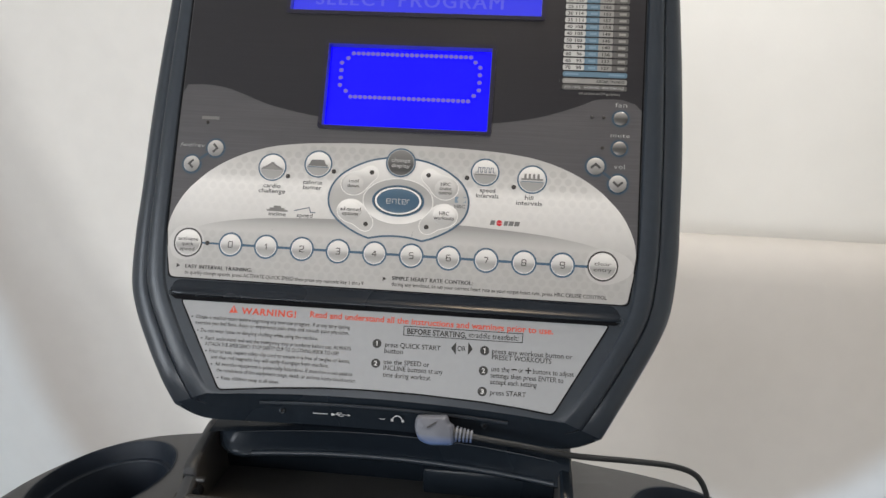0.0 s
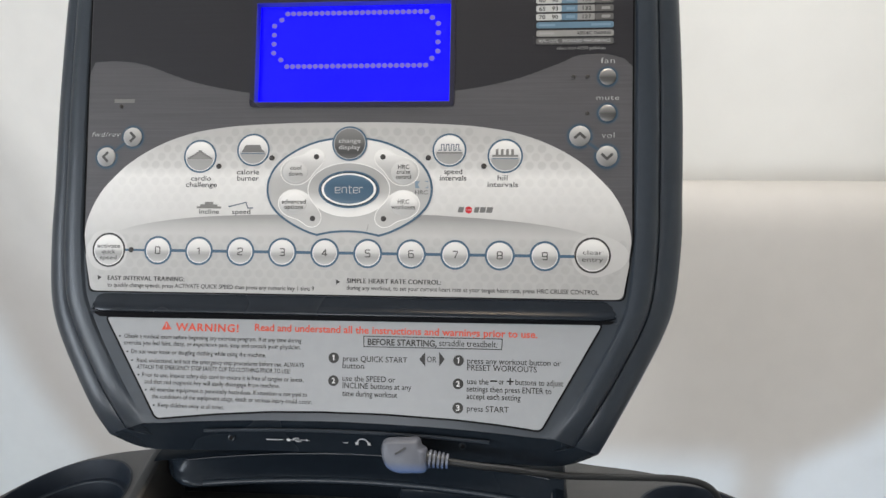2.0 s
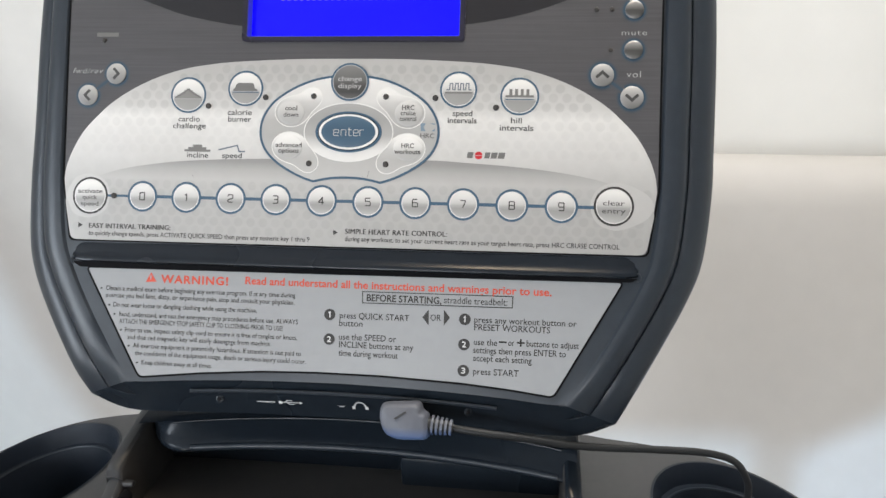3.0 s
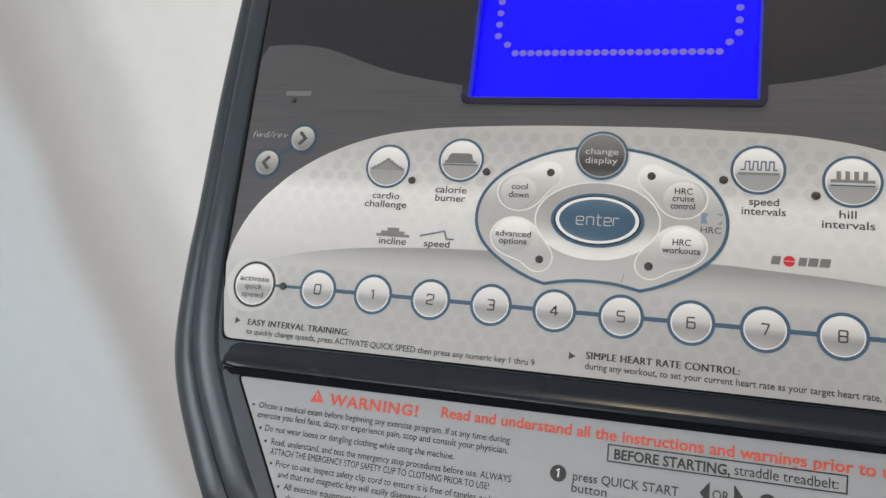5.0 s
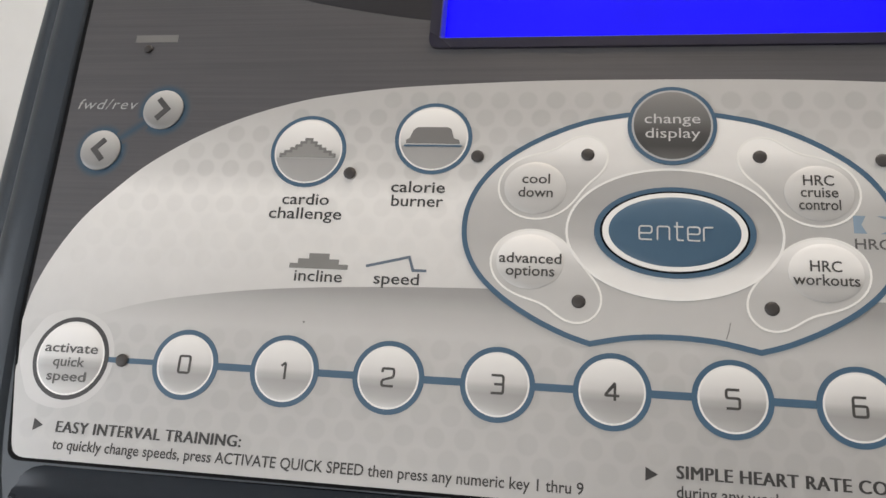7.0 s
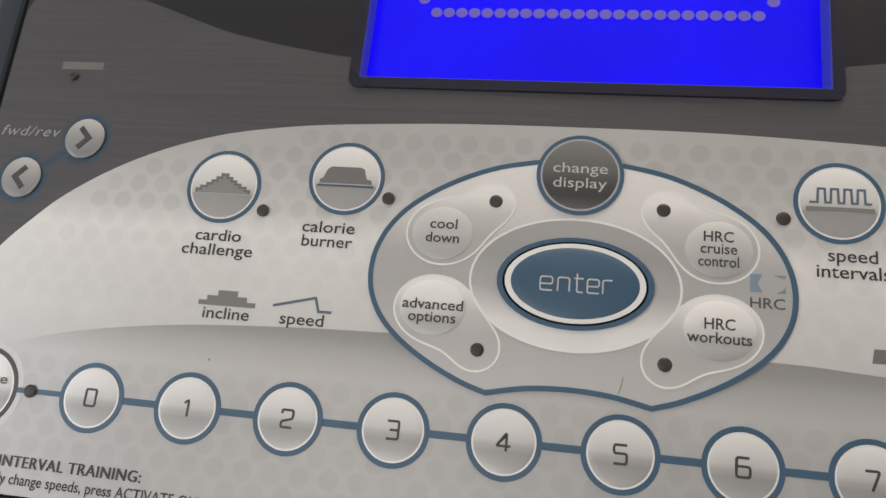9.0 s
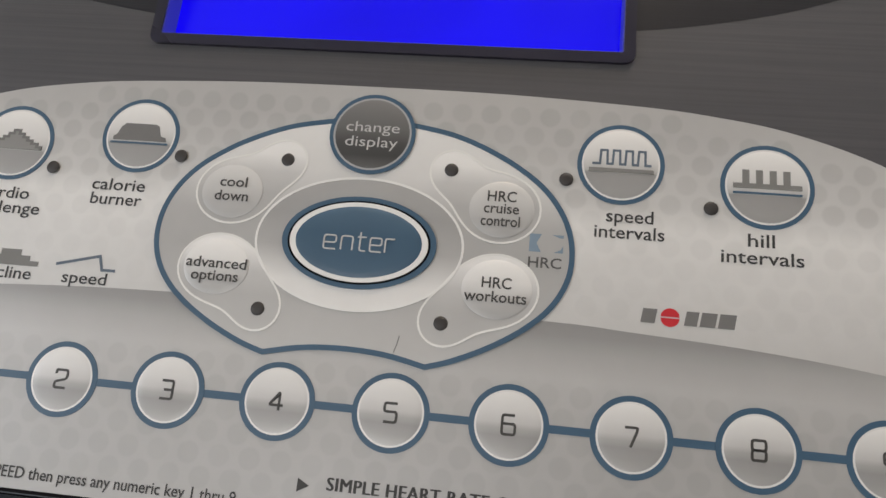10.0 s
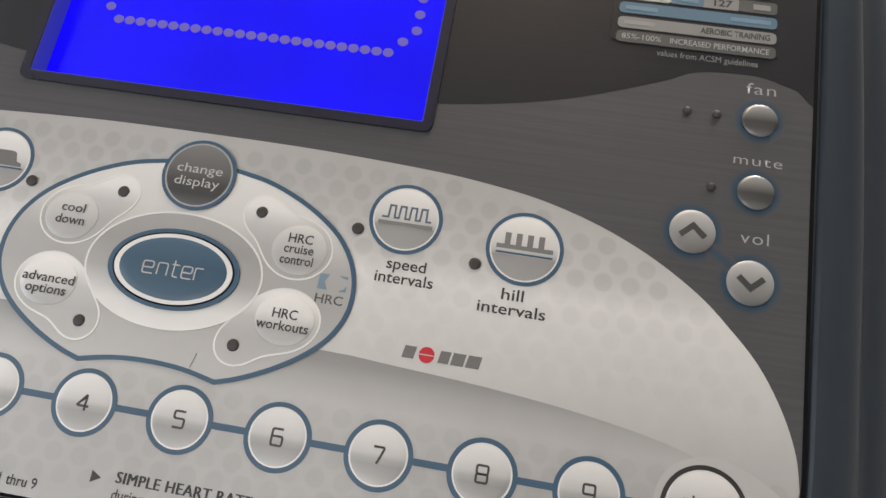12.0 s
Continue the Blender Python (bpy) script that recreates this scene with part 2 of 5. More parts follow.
ARROW_FACE = printed("arrow_key_face", [(-1, 0.17), (0.0, 0.33), (1, 0.55)], span=0.006)
GREY_FACE = printed("grey_key_face", [(-1, 0.22), (-0.5, 0.10), (-0.1, 0.08), (0.3, 0.20), (1, 0.38)], span=0.0050, metal=0.4)
ENTER_FACE = printed("enter_key_print", [(-1, (0.05, 0.105, 0.165)), (0.2, (0.045, 0.095, 0.15)), (1, (0.075, 0.13, 0.19))], span=0.009, metal=0.0)
OVERLAY_GREY = printed("graphite_overlay_film", [(-1, (0.080, 0.077, 0.082)), (1, (0.070, 0.067, 0.073))], span=0.2, lines=True, rough=0.48, metal=0.1)
PLUG = printed("blue_grey_rubber", [(-1, (0.085, 0.15, 0.33)), (-0.35, (0.09, 0.14, 0.28)), (0.05, (0.125, 0.135, 0.165)), (1, (0.13, 0.135, 0.155))], rough=0.45, metal=0.0, span=0.012, vary=0.08)
LED_DARK = material("dark_brown_led_lens", (0.035, 0.030, 0.028), 0.5)
NAVY_DARK = material("dark_navy_plastic", (0.015, 0.013, 0.028), 0.3)
# The display's blue light on its inner walls is put into their colour.
BLUE_PLASTIC = material("display_lit_wall_blue", (0.07, 0.08, 0.42), 0.4)
SLOT = material("black_gap", (0.005, 0.005, 0.006), 0.7, spec=0.1)
LEGEND_GREY = material("light_grey_ink", (0.52, 0.51, 0.50), 0.45)
BAR = material("dark_bar_plastic", (0.011, 0.0145, 0.0205), 0.24, spec=0.32, vary=0.1)
LIP = material("brownish_plastic", (0.046, 0.043, 0.042), 0.30, vary=0.12)
GLOSS_BROWN = material("glossy_brown_plastic", (0.046, 0.041, 0.037), 0.22)
BIN_SIDE = material("bin_side_plastic", (0.040, 0.041, 0.044), 0.36, bump=0.2, bump_scale=2200, vary=0.12)
OVERLAY_BLACK = printed("black_overlay_film", [(-1, (0.0140, 0.0128, 0.0165)), (1, (0.0130, 0.0120, 0.0155))], span=0.2, lines=True, rough=0.36, metal=0.0)
INK_KEY = material("key_legend_ink", (0.05, 0.047, 0.044), 0.5)
CHEVRON = material("dark_grey_ink", (0.052, 0.050, 0.050), 0.5)
INK_RING = material("dark_ring_ink", (0.03, 0.027, 0.026), 0.4)
INK_WORN = material("worn_grey_ink", (0.085, 0.082, 0.08), 0.5)
INK_BROWN = material("dark_brown_ink", (0.032, 0.030, 0.029), 0.5)
INK_PALE = material("mid_grey_ink", (0.19, 0.185, 0.175), 0.5)
BLUE_GREY = material("blue_grey_ink", (0.10, 0.13, 0.17), 0.45)
PALE_BLUE = material("pale_blue_ink", (0.20, 0.27, 0.34), 0.45)
HALO = material("dim_blue_halo_ink", (1, 1, 1), 0.4, metal=0.1)
nt = HALO.node_tree
layer, split, blend = [nt.nodes.new(k) for k in ("ShaderNodeUVMap", "ShaderNodeSeparateXYZ", "ShaderNodeValToRGB")]
layer.uv_map = "fade"
blend.color_ramp.interpolation = "EASE"
blend.color_ramp.elements[0].color, blend.color_ramp.elements[1].color = (0.075, 0.072, 0.078, 1), (0.030, 0.066, 0.105, 1)
blend.color_ramp.elements[1].position = 0.8
nt.links.new(layer.outputs[0], split.inputs[0])
nt.links.new(split.outputs["X"], blend.inputs[0])
nt.links.new(blend.outputs[0], [n for n in nt.nodes if n.type == "VECT_MATH"][0].inputs[0])
LABEL_WHITE = material("label_white_ink", (0.62, 0.62, 0.61), 0.45)
LAMP_GLASS = glow("lit_lamp_glass", (1.0, 0.98, 0.95), 1.2)
LCD_STRIP = glow("paler_blue_lcd", (0.046, 0.052, 0.76), 0.82)
LCD_DIM = glow("dim_lcd_characters", (0.10, 0.105, 0.72), 0.84)
CHART_PALE = material("chart_pale_ink", (0.44, 0.44, 0.43), 0.45)
CHART_BLUE = material("chart_blue_ink", (0.10, 0.175, 0.24), 0.45)
CHART_BLUE_LIGHT = material("chart_pale_blue_ink", (0.16, 0.25, 0.33), 0.45)
LEGEND_DIM = material("dim_grey_ink", (0.25, 0.245, 0.24), 0.45)
CHART_GREY = material("chart_grey_ink", (0.24, 0.235, 0.225), 0.45)
CHART_GREY_LIGHT = material("chart_light_grey_ink", (0.29, 0.285, 0.275), 0.45)
CHART_DARK = material("chart_dark_ink", (0.09, 0.088, 0.085), 0.45)
SIGN_INK = material("sign_white_ink", (0.7, 0.7, 0.7), 0.5)

# ---- building helpers ----
TILT, HEIGHT = 22.0, 1.30
CONSOLE = pose(0, 0, HEIGHT, -TILT, 0, 0)


def mesh_of(bm, name, smooth=40):
    bmesh.ops.recalc_face_normals(bm, faces=bm.faces)
    me = bpy.data.meshes.new(name)
    bm.to_mesh(me)
    bm.free()
    if smooth:
        me.shade_smooth()
        me.set_sharp_from_angle(angle=radians(smooth))
    return me


def part(name, bm, mat, parent, label="", at=(0, 0, 0), smooth=40):
    """One mesh object under a thing or a part, at a place in the parent's space."""
    me = bm if isinstance(bm, bpy.types.Mesh) else mesh_of(bm, name, smooth)
    if not me.materials:
        me.materials.append(mat)
    ob = new(name, me)
    ob.parent = parent
    base = CONSOLE if parent == treadmill else Matrix.Identity(4)
    ob.matrix_basis = base @ Matrix.Translation(at)
    return tagged(ob, label)


def thing(name, label, category, at=(0, 0, 0), group=""):
    ob = new(name)
    ob.location = at
    ob.empty_display_size = 0.05
    return tagged(ob, label, category, group)


def ell(rx, rz, cx=0, cz=0, n=40):
    return [(cx + rx * math.cos(2 * math.pi * i / n), cz + rz * math.sin(2 * math.pi * i / n)) for i in range(n)]


def rounded(points, r, n=5):
    """A polygon with its corners rounded."""
    out, k = [], len(points)
    for i in range(k):
        p, a, b = Vector(points[i]), Vector(points[i - 1]), Vector(points[(i + 1) % k])
        d = min(r, (a - p).length * 0.48, (b - p).length * 0.48)
        s, e = p + (a - p).normalized() * d, p + (b - p).normalized() * d
        for j in range(n + 1):
            t = j / n
            out.append(tuple(s * (1 - t) ** 2 + p * 2 * t * (1 - t) + e * t * t))
    return out


def box_2d(x0, z0, x1, z1, r=0.0):
    pts = [(x0, z0), (x1, z0), (x1, z1), (x0, z1)]
    return rounded(pts, r) if r else pts


def spline(points, n=8, closed=False):
    """A smooth line through the points."""
    p = [Vector(q) for q in points]
    k, out = len(p), []
    for i in range(k if closed else k - 1):
        if closed:
            a, b, c, d = p[i - 1], p[i], p[(i + 1) % k], p[(i + 2) % k]
        else:
            a, b, c, d = p[max(i - 1, 0)], p[i], p[i + 1], p[min(i + 2, k - 1)]
        for j in range(n):
            t = j / n
            out.append(tuple(0.5 * ((2 * b) + (c - a) * t + (2 * a - 5 * b + 4 * c - d) * t * t + (3 * b - a - 3 * c + d) * t ** 3)))
    if not closed:
        out.append(tuple(p[-1]))
    return out


def plate(outlines, front, back=0.0, bm=None, sides=True, closed=False):
    """Flat pieces of film: each outline (x, z) is raised from depth back to depth front, towards the viewer (-y)."""
    bm = bm or bmesh.new()
    for o in outlines if isinstance(outlines[0][0], (tuple, list)) else [outlines]:
        f = [bm.verts.new((x, front, z)) for x, z in o]
        b = [bm.verts.new((x, back, z)) for x, z in o] if sides else []
        bm.faces.new(f)
        if closed:
            bm.faces.new(b)
        for i in range(len(o) if sides else 0):
            bm.faces.new((f[i - 1], f[i], b[i], b[i - 1]))
    return bm


def band(outer, inner, front, back=0.0, bm=None):
    """A ring between two outlines with the same number of points."""
    bm = bm or bmesh.new()
    n = len(outer)
    fo = [bm.verts.new((x, front, z)) for x, z in outer]
    fi = [bm.verts.new((x, front, z)) for x, z in inner]
    bo = [bm.verts.new((x, back, z)) for x, z in outer]
    bi = [bm.verts.new((x, back, z)) for x, z in inner]
    for i in range(n):
        bm.faces.new((fo[i - 1], fo[i], fi[i], fi[i - 1]))
        bm.faces.new((fo[i - 1], fo[i], bo[i], bo[i - 1]))
        bm.faces.new((fi[i - 1], fi[i], bi[i], bi[i - 1]))
    return bm


def stroke(points, width, front, back=0.0, closed=False, bm=None):
    """A flat line of even width along points (x, z)."""
    p = [Vector(q) for q in points]
    k, left, right = len(p), [], []
    for i in range(k):
        a = p[i - 1] if closed or i else p[i]
        b = p[(i + 1) % k] if closed or i < k - 1 else p[i]
        d1 = (p[i] - a).normalized() if (p[i] - a).length > 1e-9 else (b - p[i]).normalized()
        d2 = (b - p[i]).normalized() if (b - p[i]).length > 1e-9 else d1
        d = (d1 + d2).normalized()
        nrm = Vector((-d.y, d.x)) / max(math.sqrt(max((1 + d1.dot(d2)) / 2, 0.1)), 0.4)
        left.append(tuple(p[i] + nrm * width / 2))
        right.append(tuple(p[i] - nrm * width / 2))
    if closed:
        return band(left, right, front, back, bm)
    return plate(left + right[::-1], front, back, bm)


def dome(rx, rz, rise, rim=0.0, n=40, rings=5):
    """A low button cap round the origin, its flat base at depth 0, bulging towards the viewer."""
    bm = bmesh.new()
    rows = [[bm.verts.new((x, 0, z)) for x, z in ell(rx, rz, n=n)]]
    for k in range(rings):
        a = math.pi / 2 * k / rings
        s, y = math.cos(a) if k else 1.0, -rim - rise * math.sin(a)
        rows.append([bm.verts.new((x * s, y, z * s)) for x, z in ell(rx, rz, n=n)])
    for lo, hi in zip(rows, rows[1:]):
        for i in range(n):
            bm.faces.new((lo[i - 1], lo[i], hi[i], hi[i - 1]))
    bm.faces.new(rows[-1])
    return bm


def text_mesh(body, x0, z, x1, height, front, name="lettering", spacing=1.0, shear=0.0, thick=0.0, bold=0.0, twin=0.0):
    """Lettering in the built-in font from x0 to x1 on the baseline z; height is that of its capitals. twin widens the stems."""
    cu = bpy.data.curves.new(name, "FONT")
    cu.body, cu.resolution_u, cu.space_character, cu.shear = body, 3, spacing, shear
    cu.offset = thick + bold * 0.30 / height
    ob = bpy.data.objects.new(name, cu)
    scene.collection.objects.link(ob)
    bpy.context.view_layer.update()
    me = bpy.data.meshes.new_from_object(ob.evaluated_get(bpy.context.evaluated_depsgraph_get()))
    bpy.data.objects.remove(ob)
    xs = [v.co.x for v in me.vertices]
    lo, hi = min(xs), max(xs)
    sx, sz = (x1 - twin - x0) / (hi - lo), height / 0.69
    for v in me.vertices:
        v.co = (x0 + (v.co.x - lo) * sx, front, z + v.co.y * sz)
    if twin:
        bm = bmesh.new()
        bm.from_mesh(me)
        again = bmesh.ops.duplicate(bm, geom=bm.verts[:] + bm.edges[:] + bm.faces[:])["geom"]
        bmesh.ops.translate(bm, verts=[g for g in again if isinstance(g, bmesh.types.BMVert)], vec=(twin, -0.000005, 0))
        bm.to_mesh(me)
        bm.free()
    return me


def word(body, x0, z, x1, height, mat, parent, front=-0.001, label="", name="lettering", **kw):
    me = text_mesh(body, x0, z, x1, height, front, name, **kw)
    return part(name, me, mat, parent, label)


def loft(rows, bm=None, closed=True, cap_first=False, cap_last=False):
    """Skin over rings of 3D points."""
    bm = bm or bmesh.new()
    vs = [[bm.verts.new(p) for p in row] for row in rows]
    n = len(vs[0])
    for a, b in zip(vs, vs[1:]):
        for i in range(0 if closed else 1, n):
            bm.faces.new((a[i - 1], a[i], b[i], b[i - 1]))
    if cap_first:
        bm.faces.new(vs[0])
    if cap_last:
        bm.faces.new(vs[-1])
    return bm


def solid_box(x0, y0, z0, x1, y1, z1, bevel=0.0, bm=None):
    bm = bm or bmesh.new()
    r = bmesh.ops.create_cube(bm, size=1)
    for v in r["verts"]:
        v.co = ((x0 + x1) / 2 + v.co.x * (x1 - x0), (y0 + y1) / 2 + v.co.y * (y1 - y0), (z0 + z1) / 2 + v.co.z * (z1 - z0))
    if bevel:
        es = list({e for v in r["verts"] for e in v.link_edges})
        bmesh.ops.bevel(bm, geom=es, offset=bevel, segments=2, profile=0.5, affect="EDGES")
    return bm


def tube(points, r, n=10, bm=None):
    """A round cord along 3D points."""
    bm = bm or bmesh.new()
    p = [Vector(q) for q in points]
    rings = []
    up = Vector((0, 0, 1))
    for i, q in enumerate(p):
        d = (p[min(i + 1, len(p) - 1)] - p[max(i - 1, 0)]).normalized()
        s = d.cross(up)
        s = s.normalized() if s.length > 1e-3 else Vector((1, 0, 0))
        u = s.cross(d).normalized()
        up = u
        rr = r[i] if isinstance(r, list) else r
        rings.append([tuple(q + (s * math.cos(2 * math.pi * k / n) + u * math.sin(2 * math.pi * k / n)) * rr) for k in range(n)])
    return loft(rings, bm, cap_first=True, cap_last=True)


def carve(bm, cutters):
    """The mesh left when the cutters are taken out of it."""
    body = bpy.data.objects.new("body", mesh_of(bm, "body"))
    scene.collection.objects.link(body)
    obs = []
    for c in cutters:
        o = bpy.data.objects.new("cutter", mesh_of(c, "cutter"))
        scene.collection.objects.link(o)
        md = body.modifiers.new("cut", "BOOLEAN")
        md.operation, md.object, md.solver = "DIFFERENCE", o, "EXACT"
        obs.append(o)
    bpy.context.view_layer.update()
    me = bpy.data.meshes.new_from_object(body.evaluated_get(bpy.context.evaluated_depsgraph_get()))
    for o in (body, *obs):
        bpy.data.objects.remove(o)
    me.shade_smooth()
    me.set_sharp_from_angle(angle=radians(30))
    return me


# ---- the room ----
treadmill = thing("treadmill", "dark grey treadmill with silver key panel and lit blue displays", "treadmill")



def setting(name, bm, mat, label):
    ob = new(name, mesh_of(bm, name, 0))
    ob.data.materials.append(mat)
    return tagged(ob, label, kind="structure")


BACK = 1.06
setting("floor", solid_box(-2.1, -5.2, -0.1, 4.6, BACK + 0.1, 0), FLOOR, "pale plain floor of the room")
setting("ceiling", solid_box(-2.1, -5.2, 2.5, 4.6, BACK + 0.1, 2.6), CEILING, "white painted ceiling")
setting("wall_north", solid_box(-2.0, BACK, 0, 4.5, BACK + 0.1, 2.5), WALL, "white wall behind the treadmill")
bmw = solid_box(-2.1, -5.2, 0, -2.0, -2.1, 2.5)
solid_box(-2.1, -0.9, 0, -2.0, BACK + 0.1, 2.5, bm=bmw)
solid_box(-2.1, -2.1, 0, -2.0, -0.9, 0.95, bm=bmw)
solid_box(-2.1, -2.1, 2.15, -2.0, -0.9, 2.5, bm=bmw)
setting("wall_west", bmw, WALL, "white wall with a smaller window opening")
bmw = solid_box(-2.08, -2.1, 0.95, -2.02, -0.9, 1.0, 0.004)
solid_box(-2.08, -2.1, 2.1, -2.02, -0.9, 2.15, 0.004, bmw)
solid_box(-2.08, -2.1, 1.0, -2.02, -2.05, 2.1, 0.004, bmw)
solid_box(-2.08, -0.95, 1.0, -2.02, -0.9, 2.1, 0.004, bmw)
setting("window_2", bmw, FRAME_WHITE, "white frame of the side window")
setting("wall_east", solid_box(2.5, -5.2, 0, 4.6, BACK + 0.1, 2.5), WALL, "plain white wall")
bmw = solid_box(-2.0, -5.2, 0, -1.95, -5.1, 2.5)
solid_box(-0.35, -5.2, 0, 4.5, -5.1, 2.5, bm=bmw)
solid_box(-1.95, -5.2, 0, -0.35, -5.1, 0.95, bm=bmw)
solid_box(-1.95, -5.2, 2.35, -0.35, -5.1, 2.5, bm=bmw)
setting("wall_south", bmw, WALL, "white wall with a window opening")
bmw = solid_box(-1.95, -5.18, 0.95, -0.35, -5.12, 1.01, 0.004)
solid_box(-1.95, -5.18, 2.29, -0.35, -5.12, 2.35, 0.004, bmw)
solid_box(-1.95, -5.18, 1.01, -1.89, -5.12, 2.29, 0.004, bmw)
solid_box(-0.41, -5.18, 1.01, -0.35, -5.12, 2.29, 0.004, bmw)
setting("window_1", bmw, FRAME_WHITE, "white window frame in the wall")


def soft_block(x0, y0, z0, x1, y1, z1, r):
    bm = solid_box(x0, y0, z0, x1, y1, z1)
    bmesh.ops.bevel(bm, geom=list(bm.edges), offset=r, segments=6, profile=0.5, affect="EDGES")
    return bm


def sloped(bm, y_front, fall):
    """The block with its top falling away behind the front edge."""
    for v in bm.verts:
        if v.co.z > 0.8:
            v.co.z -= fall * (v.co.y - y_front)
    return bm


sofa = thing("sofa", "pale beige sofa against the wall, light and shade painted into its cover", "sofa", (0, 0.85, 0))
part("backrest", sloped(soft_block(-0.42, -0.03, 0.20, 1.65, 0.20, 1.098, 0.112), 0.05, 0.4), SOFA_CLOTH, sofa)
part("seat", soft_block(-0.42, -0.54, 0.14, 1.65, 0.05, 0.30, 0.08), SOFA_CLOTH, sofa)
for x in (-0.3, 1.5):
    for y in (-0.42, 0.0):
        part("leg", solid_box(x - 0.03, y - 0.03, 0, x + 0.03, y + 0.03, 0.16, 0.005), HOUSING_DARK, sofa)


# a made-up curtain beside the sofa, from the ceiling down; its stripe is painted shade
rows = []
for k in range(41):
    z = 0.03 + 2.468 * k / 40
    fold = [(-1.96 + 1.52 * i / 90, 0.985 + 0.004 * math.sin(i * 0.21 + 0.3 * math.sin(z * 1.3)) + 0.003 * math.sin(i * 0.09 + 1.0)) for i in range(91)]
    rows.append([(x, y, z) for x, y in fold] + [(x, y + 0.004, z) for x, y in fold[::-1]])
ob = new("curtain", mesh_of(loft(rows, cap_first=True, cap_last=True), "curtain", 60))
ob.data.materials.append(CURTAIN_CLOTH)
tagged(ob, "made-up pale curtain with soft light and shade painted into its colour", "curtain")
# The first body belongs to the added wall fill, which is never in view.
for x, y, r, words in ((0.4, 0.3, 0.26, "round white ceiling lamp, added unseen to brighten the wall"), (0.05, -0.15, 0.14, "small round white ceiling lamp giving warm light")):
    lamp = thing("ceiling_lamp", words, "lamp", (x, y, 2.5), "ceiling lamps")
    bml = bmesh.new()
    bmesh.ops.create_cone(bml, cap_ends=True, segments=40, radius1=r * 0.94, radius2=r, depth=0.05, matrix=Matrix.Translation((0, 0, -0.025)))
    part("lamp_body", bml, FRAME_WHITE, lamp)
    bml = bmesh.new()
    bmesh.ops.create_cone(bml, cap_ends=True, segments=40, radius1=r * 0.86, radius2=r * 0.88, depth=0.006, matrix=Matrix.Translation((0, 0, -0.052)))
    part("diffuser", bml, LAMP_GLASS, lamp, "lit white diffuser")

# ---- the treadmill: console head ----


FRONT = [(0, 0.205), (0.10, 0.205), (0.155, 0.2), (0.171, 0.185), (0.1725, 0.12), (0.1728, 0.06), (0.1725, 0), (0.172, -0.03), (0.169, -0.062), (0.1635, -0.08), (0.1515, -0.104), (0.1385, -0.126), (0.1255, -0.1465), (0.115, -0.1465), (0.09, -0.1445), (0.05, -0.1425), (0, -0.1415)]
RIM = [(0, 0.235), (0.12, 0.235), (0.178, 0.228), (0.1965, 0.2), (0.2022, 0.14), (0.2055, 0.06), (0.2055, 0), (0.2050, -0.03), (0.2010, -0.0655), (0.1925, -0.088), (0.1775, -0.1165), (0.1625, -0.1425), (0.1545, -0.158), (0.133, -0.1665), (0.10, -0.1665), (0.055, -0.165), (0, -0.1645)]


def housing_ring(s, depth, groove=0.0, grow=0.0):
    out = []
    n = len(FRONT)
    for i, (f, r) in enumerate(zip(FRONT, RIM)):
        low = max(0.0, min(1.0, (i - 11) / 2))
        side = 1.0 if 3 <= i <= 11 else (0.5 if i in (2, 12) else 0.0)
        x, z = f[0] + (r[0] - f[0]) * s, f[1] + (r[1] - f[1]) * s
        flat = 0.001 + 0.0180 * min(s, 1.0) if depth <= 0.027 else 0.70 * depth
        shallow = 1 - 0.5 * max(0.0, min(1.0, (i - 8) / 3)) if 0 < depth <= 0.027 else 1.0
        y = depth * shallow * (1 - low) + flat * low
        out.append((x * (1 + grow), y + groove * side, z * (1 + grow * 0.8)))
    dense = spline(out[:13], 4)[:-1] + [out[12], *spline(out[12:], 4)[1:]]
    wide = lambda z: 0.0064 * min(s, 1.0) * math.exp(-((z + 0.100) / 0.062) ** 2)
    return dense + [(-x - wide(z), y, z) for x, y, z in dense[-2:0:-1]]


def console_housing():
    rows = [housing_ring(s, y, g, w) for s, y, g, w in (
        (0.0, 0.0010, 0, 0), (0.04, -0.0004, 0, 0), (0.12, -0.0007, 0, 0), (0.22, -0.0004, 0, 0), (0.29, 0.0003, 0, 0), (0.36, 0.0015, 0, 0), (0.41, 0.0030, 0, 0), (0.445, 0.0052, 0, 0),
        (0.470, 0.0078, 0, 0), (0.480, 0.0096, 0.0006, 0), (0.490, 0.0098, 0.0008, 0), (0.500, 0.0090, 0, 0), (0.54, 0.0085, 0, 0), (0.64, 0.0089, 0, 0), (0.75, 0.0106, 0, 0), (0.84, 0.0132, 0, 0),
        (0.92, 0.0164, 0, 0), (0.97, 0.0208, 0, 0), (1.0, 0.0265, 0, 0), (1.0, 0.034, 0, 0), (0.92, 0.046, 0, -0.02), (0.6, 0.062, 0, -0.08))]
    return loft(rows, cap_first=True, cap_last=True)


WINDOWS = [(-0.0620, 0.0545, 0.0612, 0.1182), (-0.0950, 0.1440, 0.0957, 0.1662)]


def window_cutters():
    """Blocks that open the display windows through film and housing."""
    return [solid_box(x0 - 0.0018, -0.01, z0 - 0.0018, x1 + 0.0018, 0.0075, z1 + 0.0018) for x0, z0, x1, z1 in WINDOWS]


housing_mesh = carve(console_housing(), window_cutters())
housing_mesh.name = "console_housing"
for mat in (HOUSING, HOUSING_DARK):
    housing_mesh.materials.append(mat)
# The underside's shade is put in by a darker plastic on downward faces.
for f in housing_mesh.polygons:
    if f.normal.z < -0.5 and f.center.z < -0.14 and abs(f.center.x) < 0.15:
        f.material_index = 1
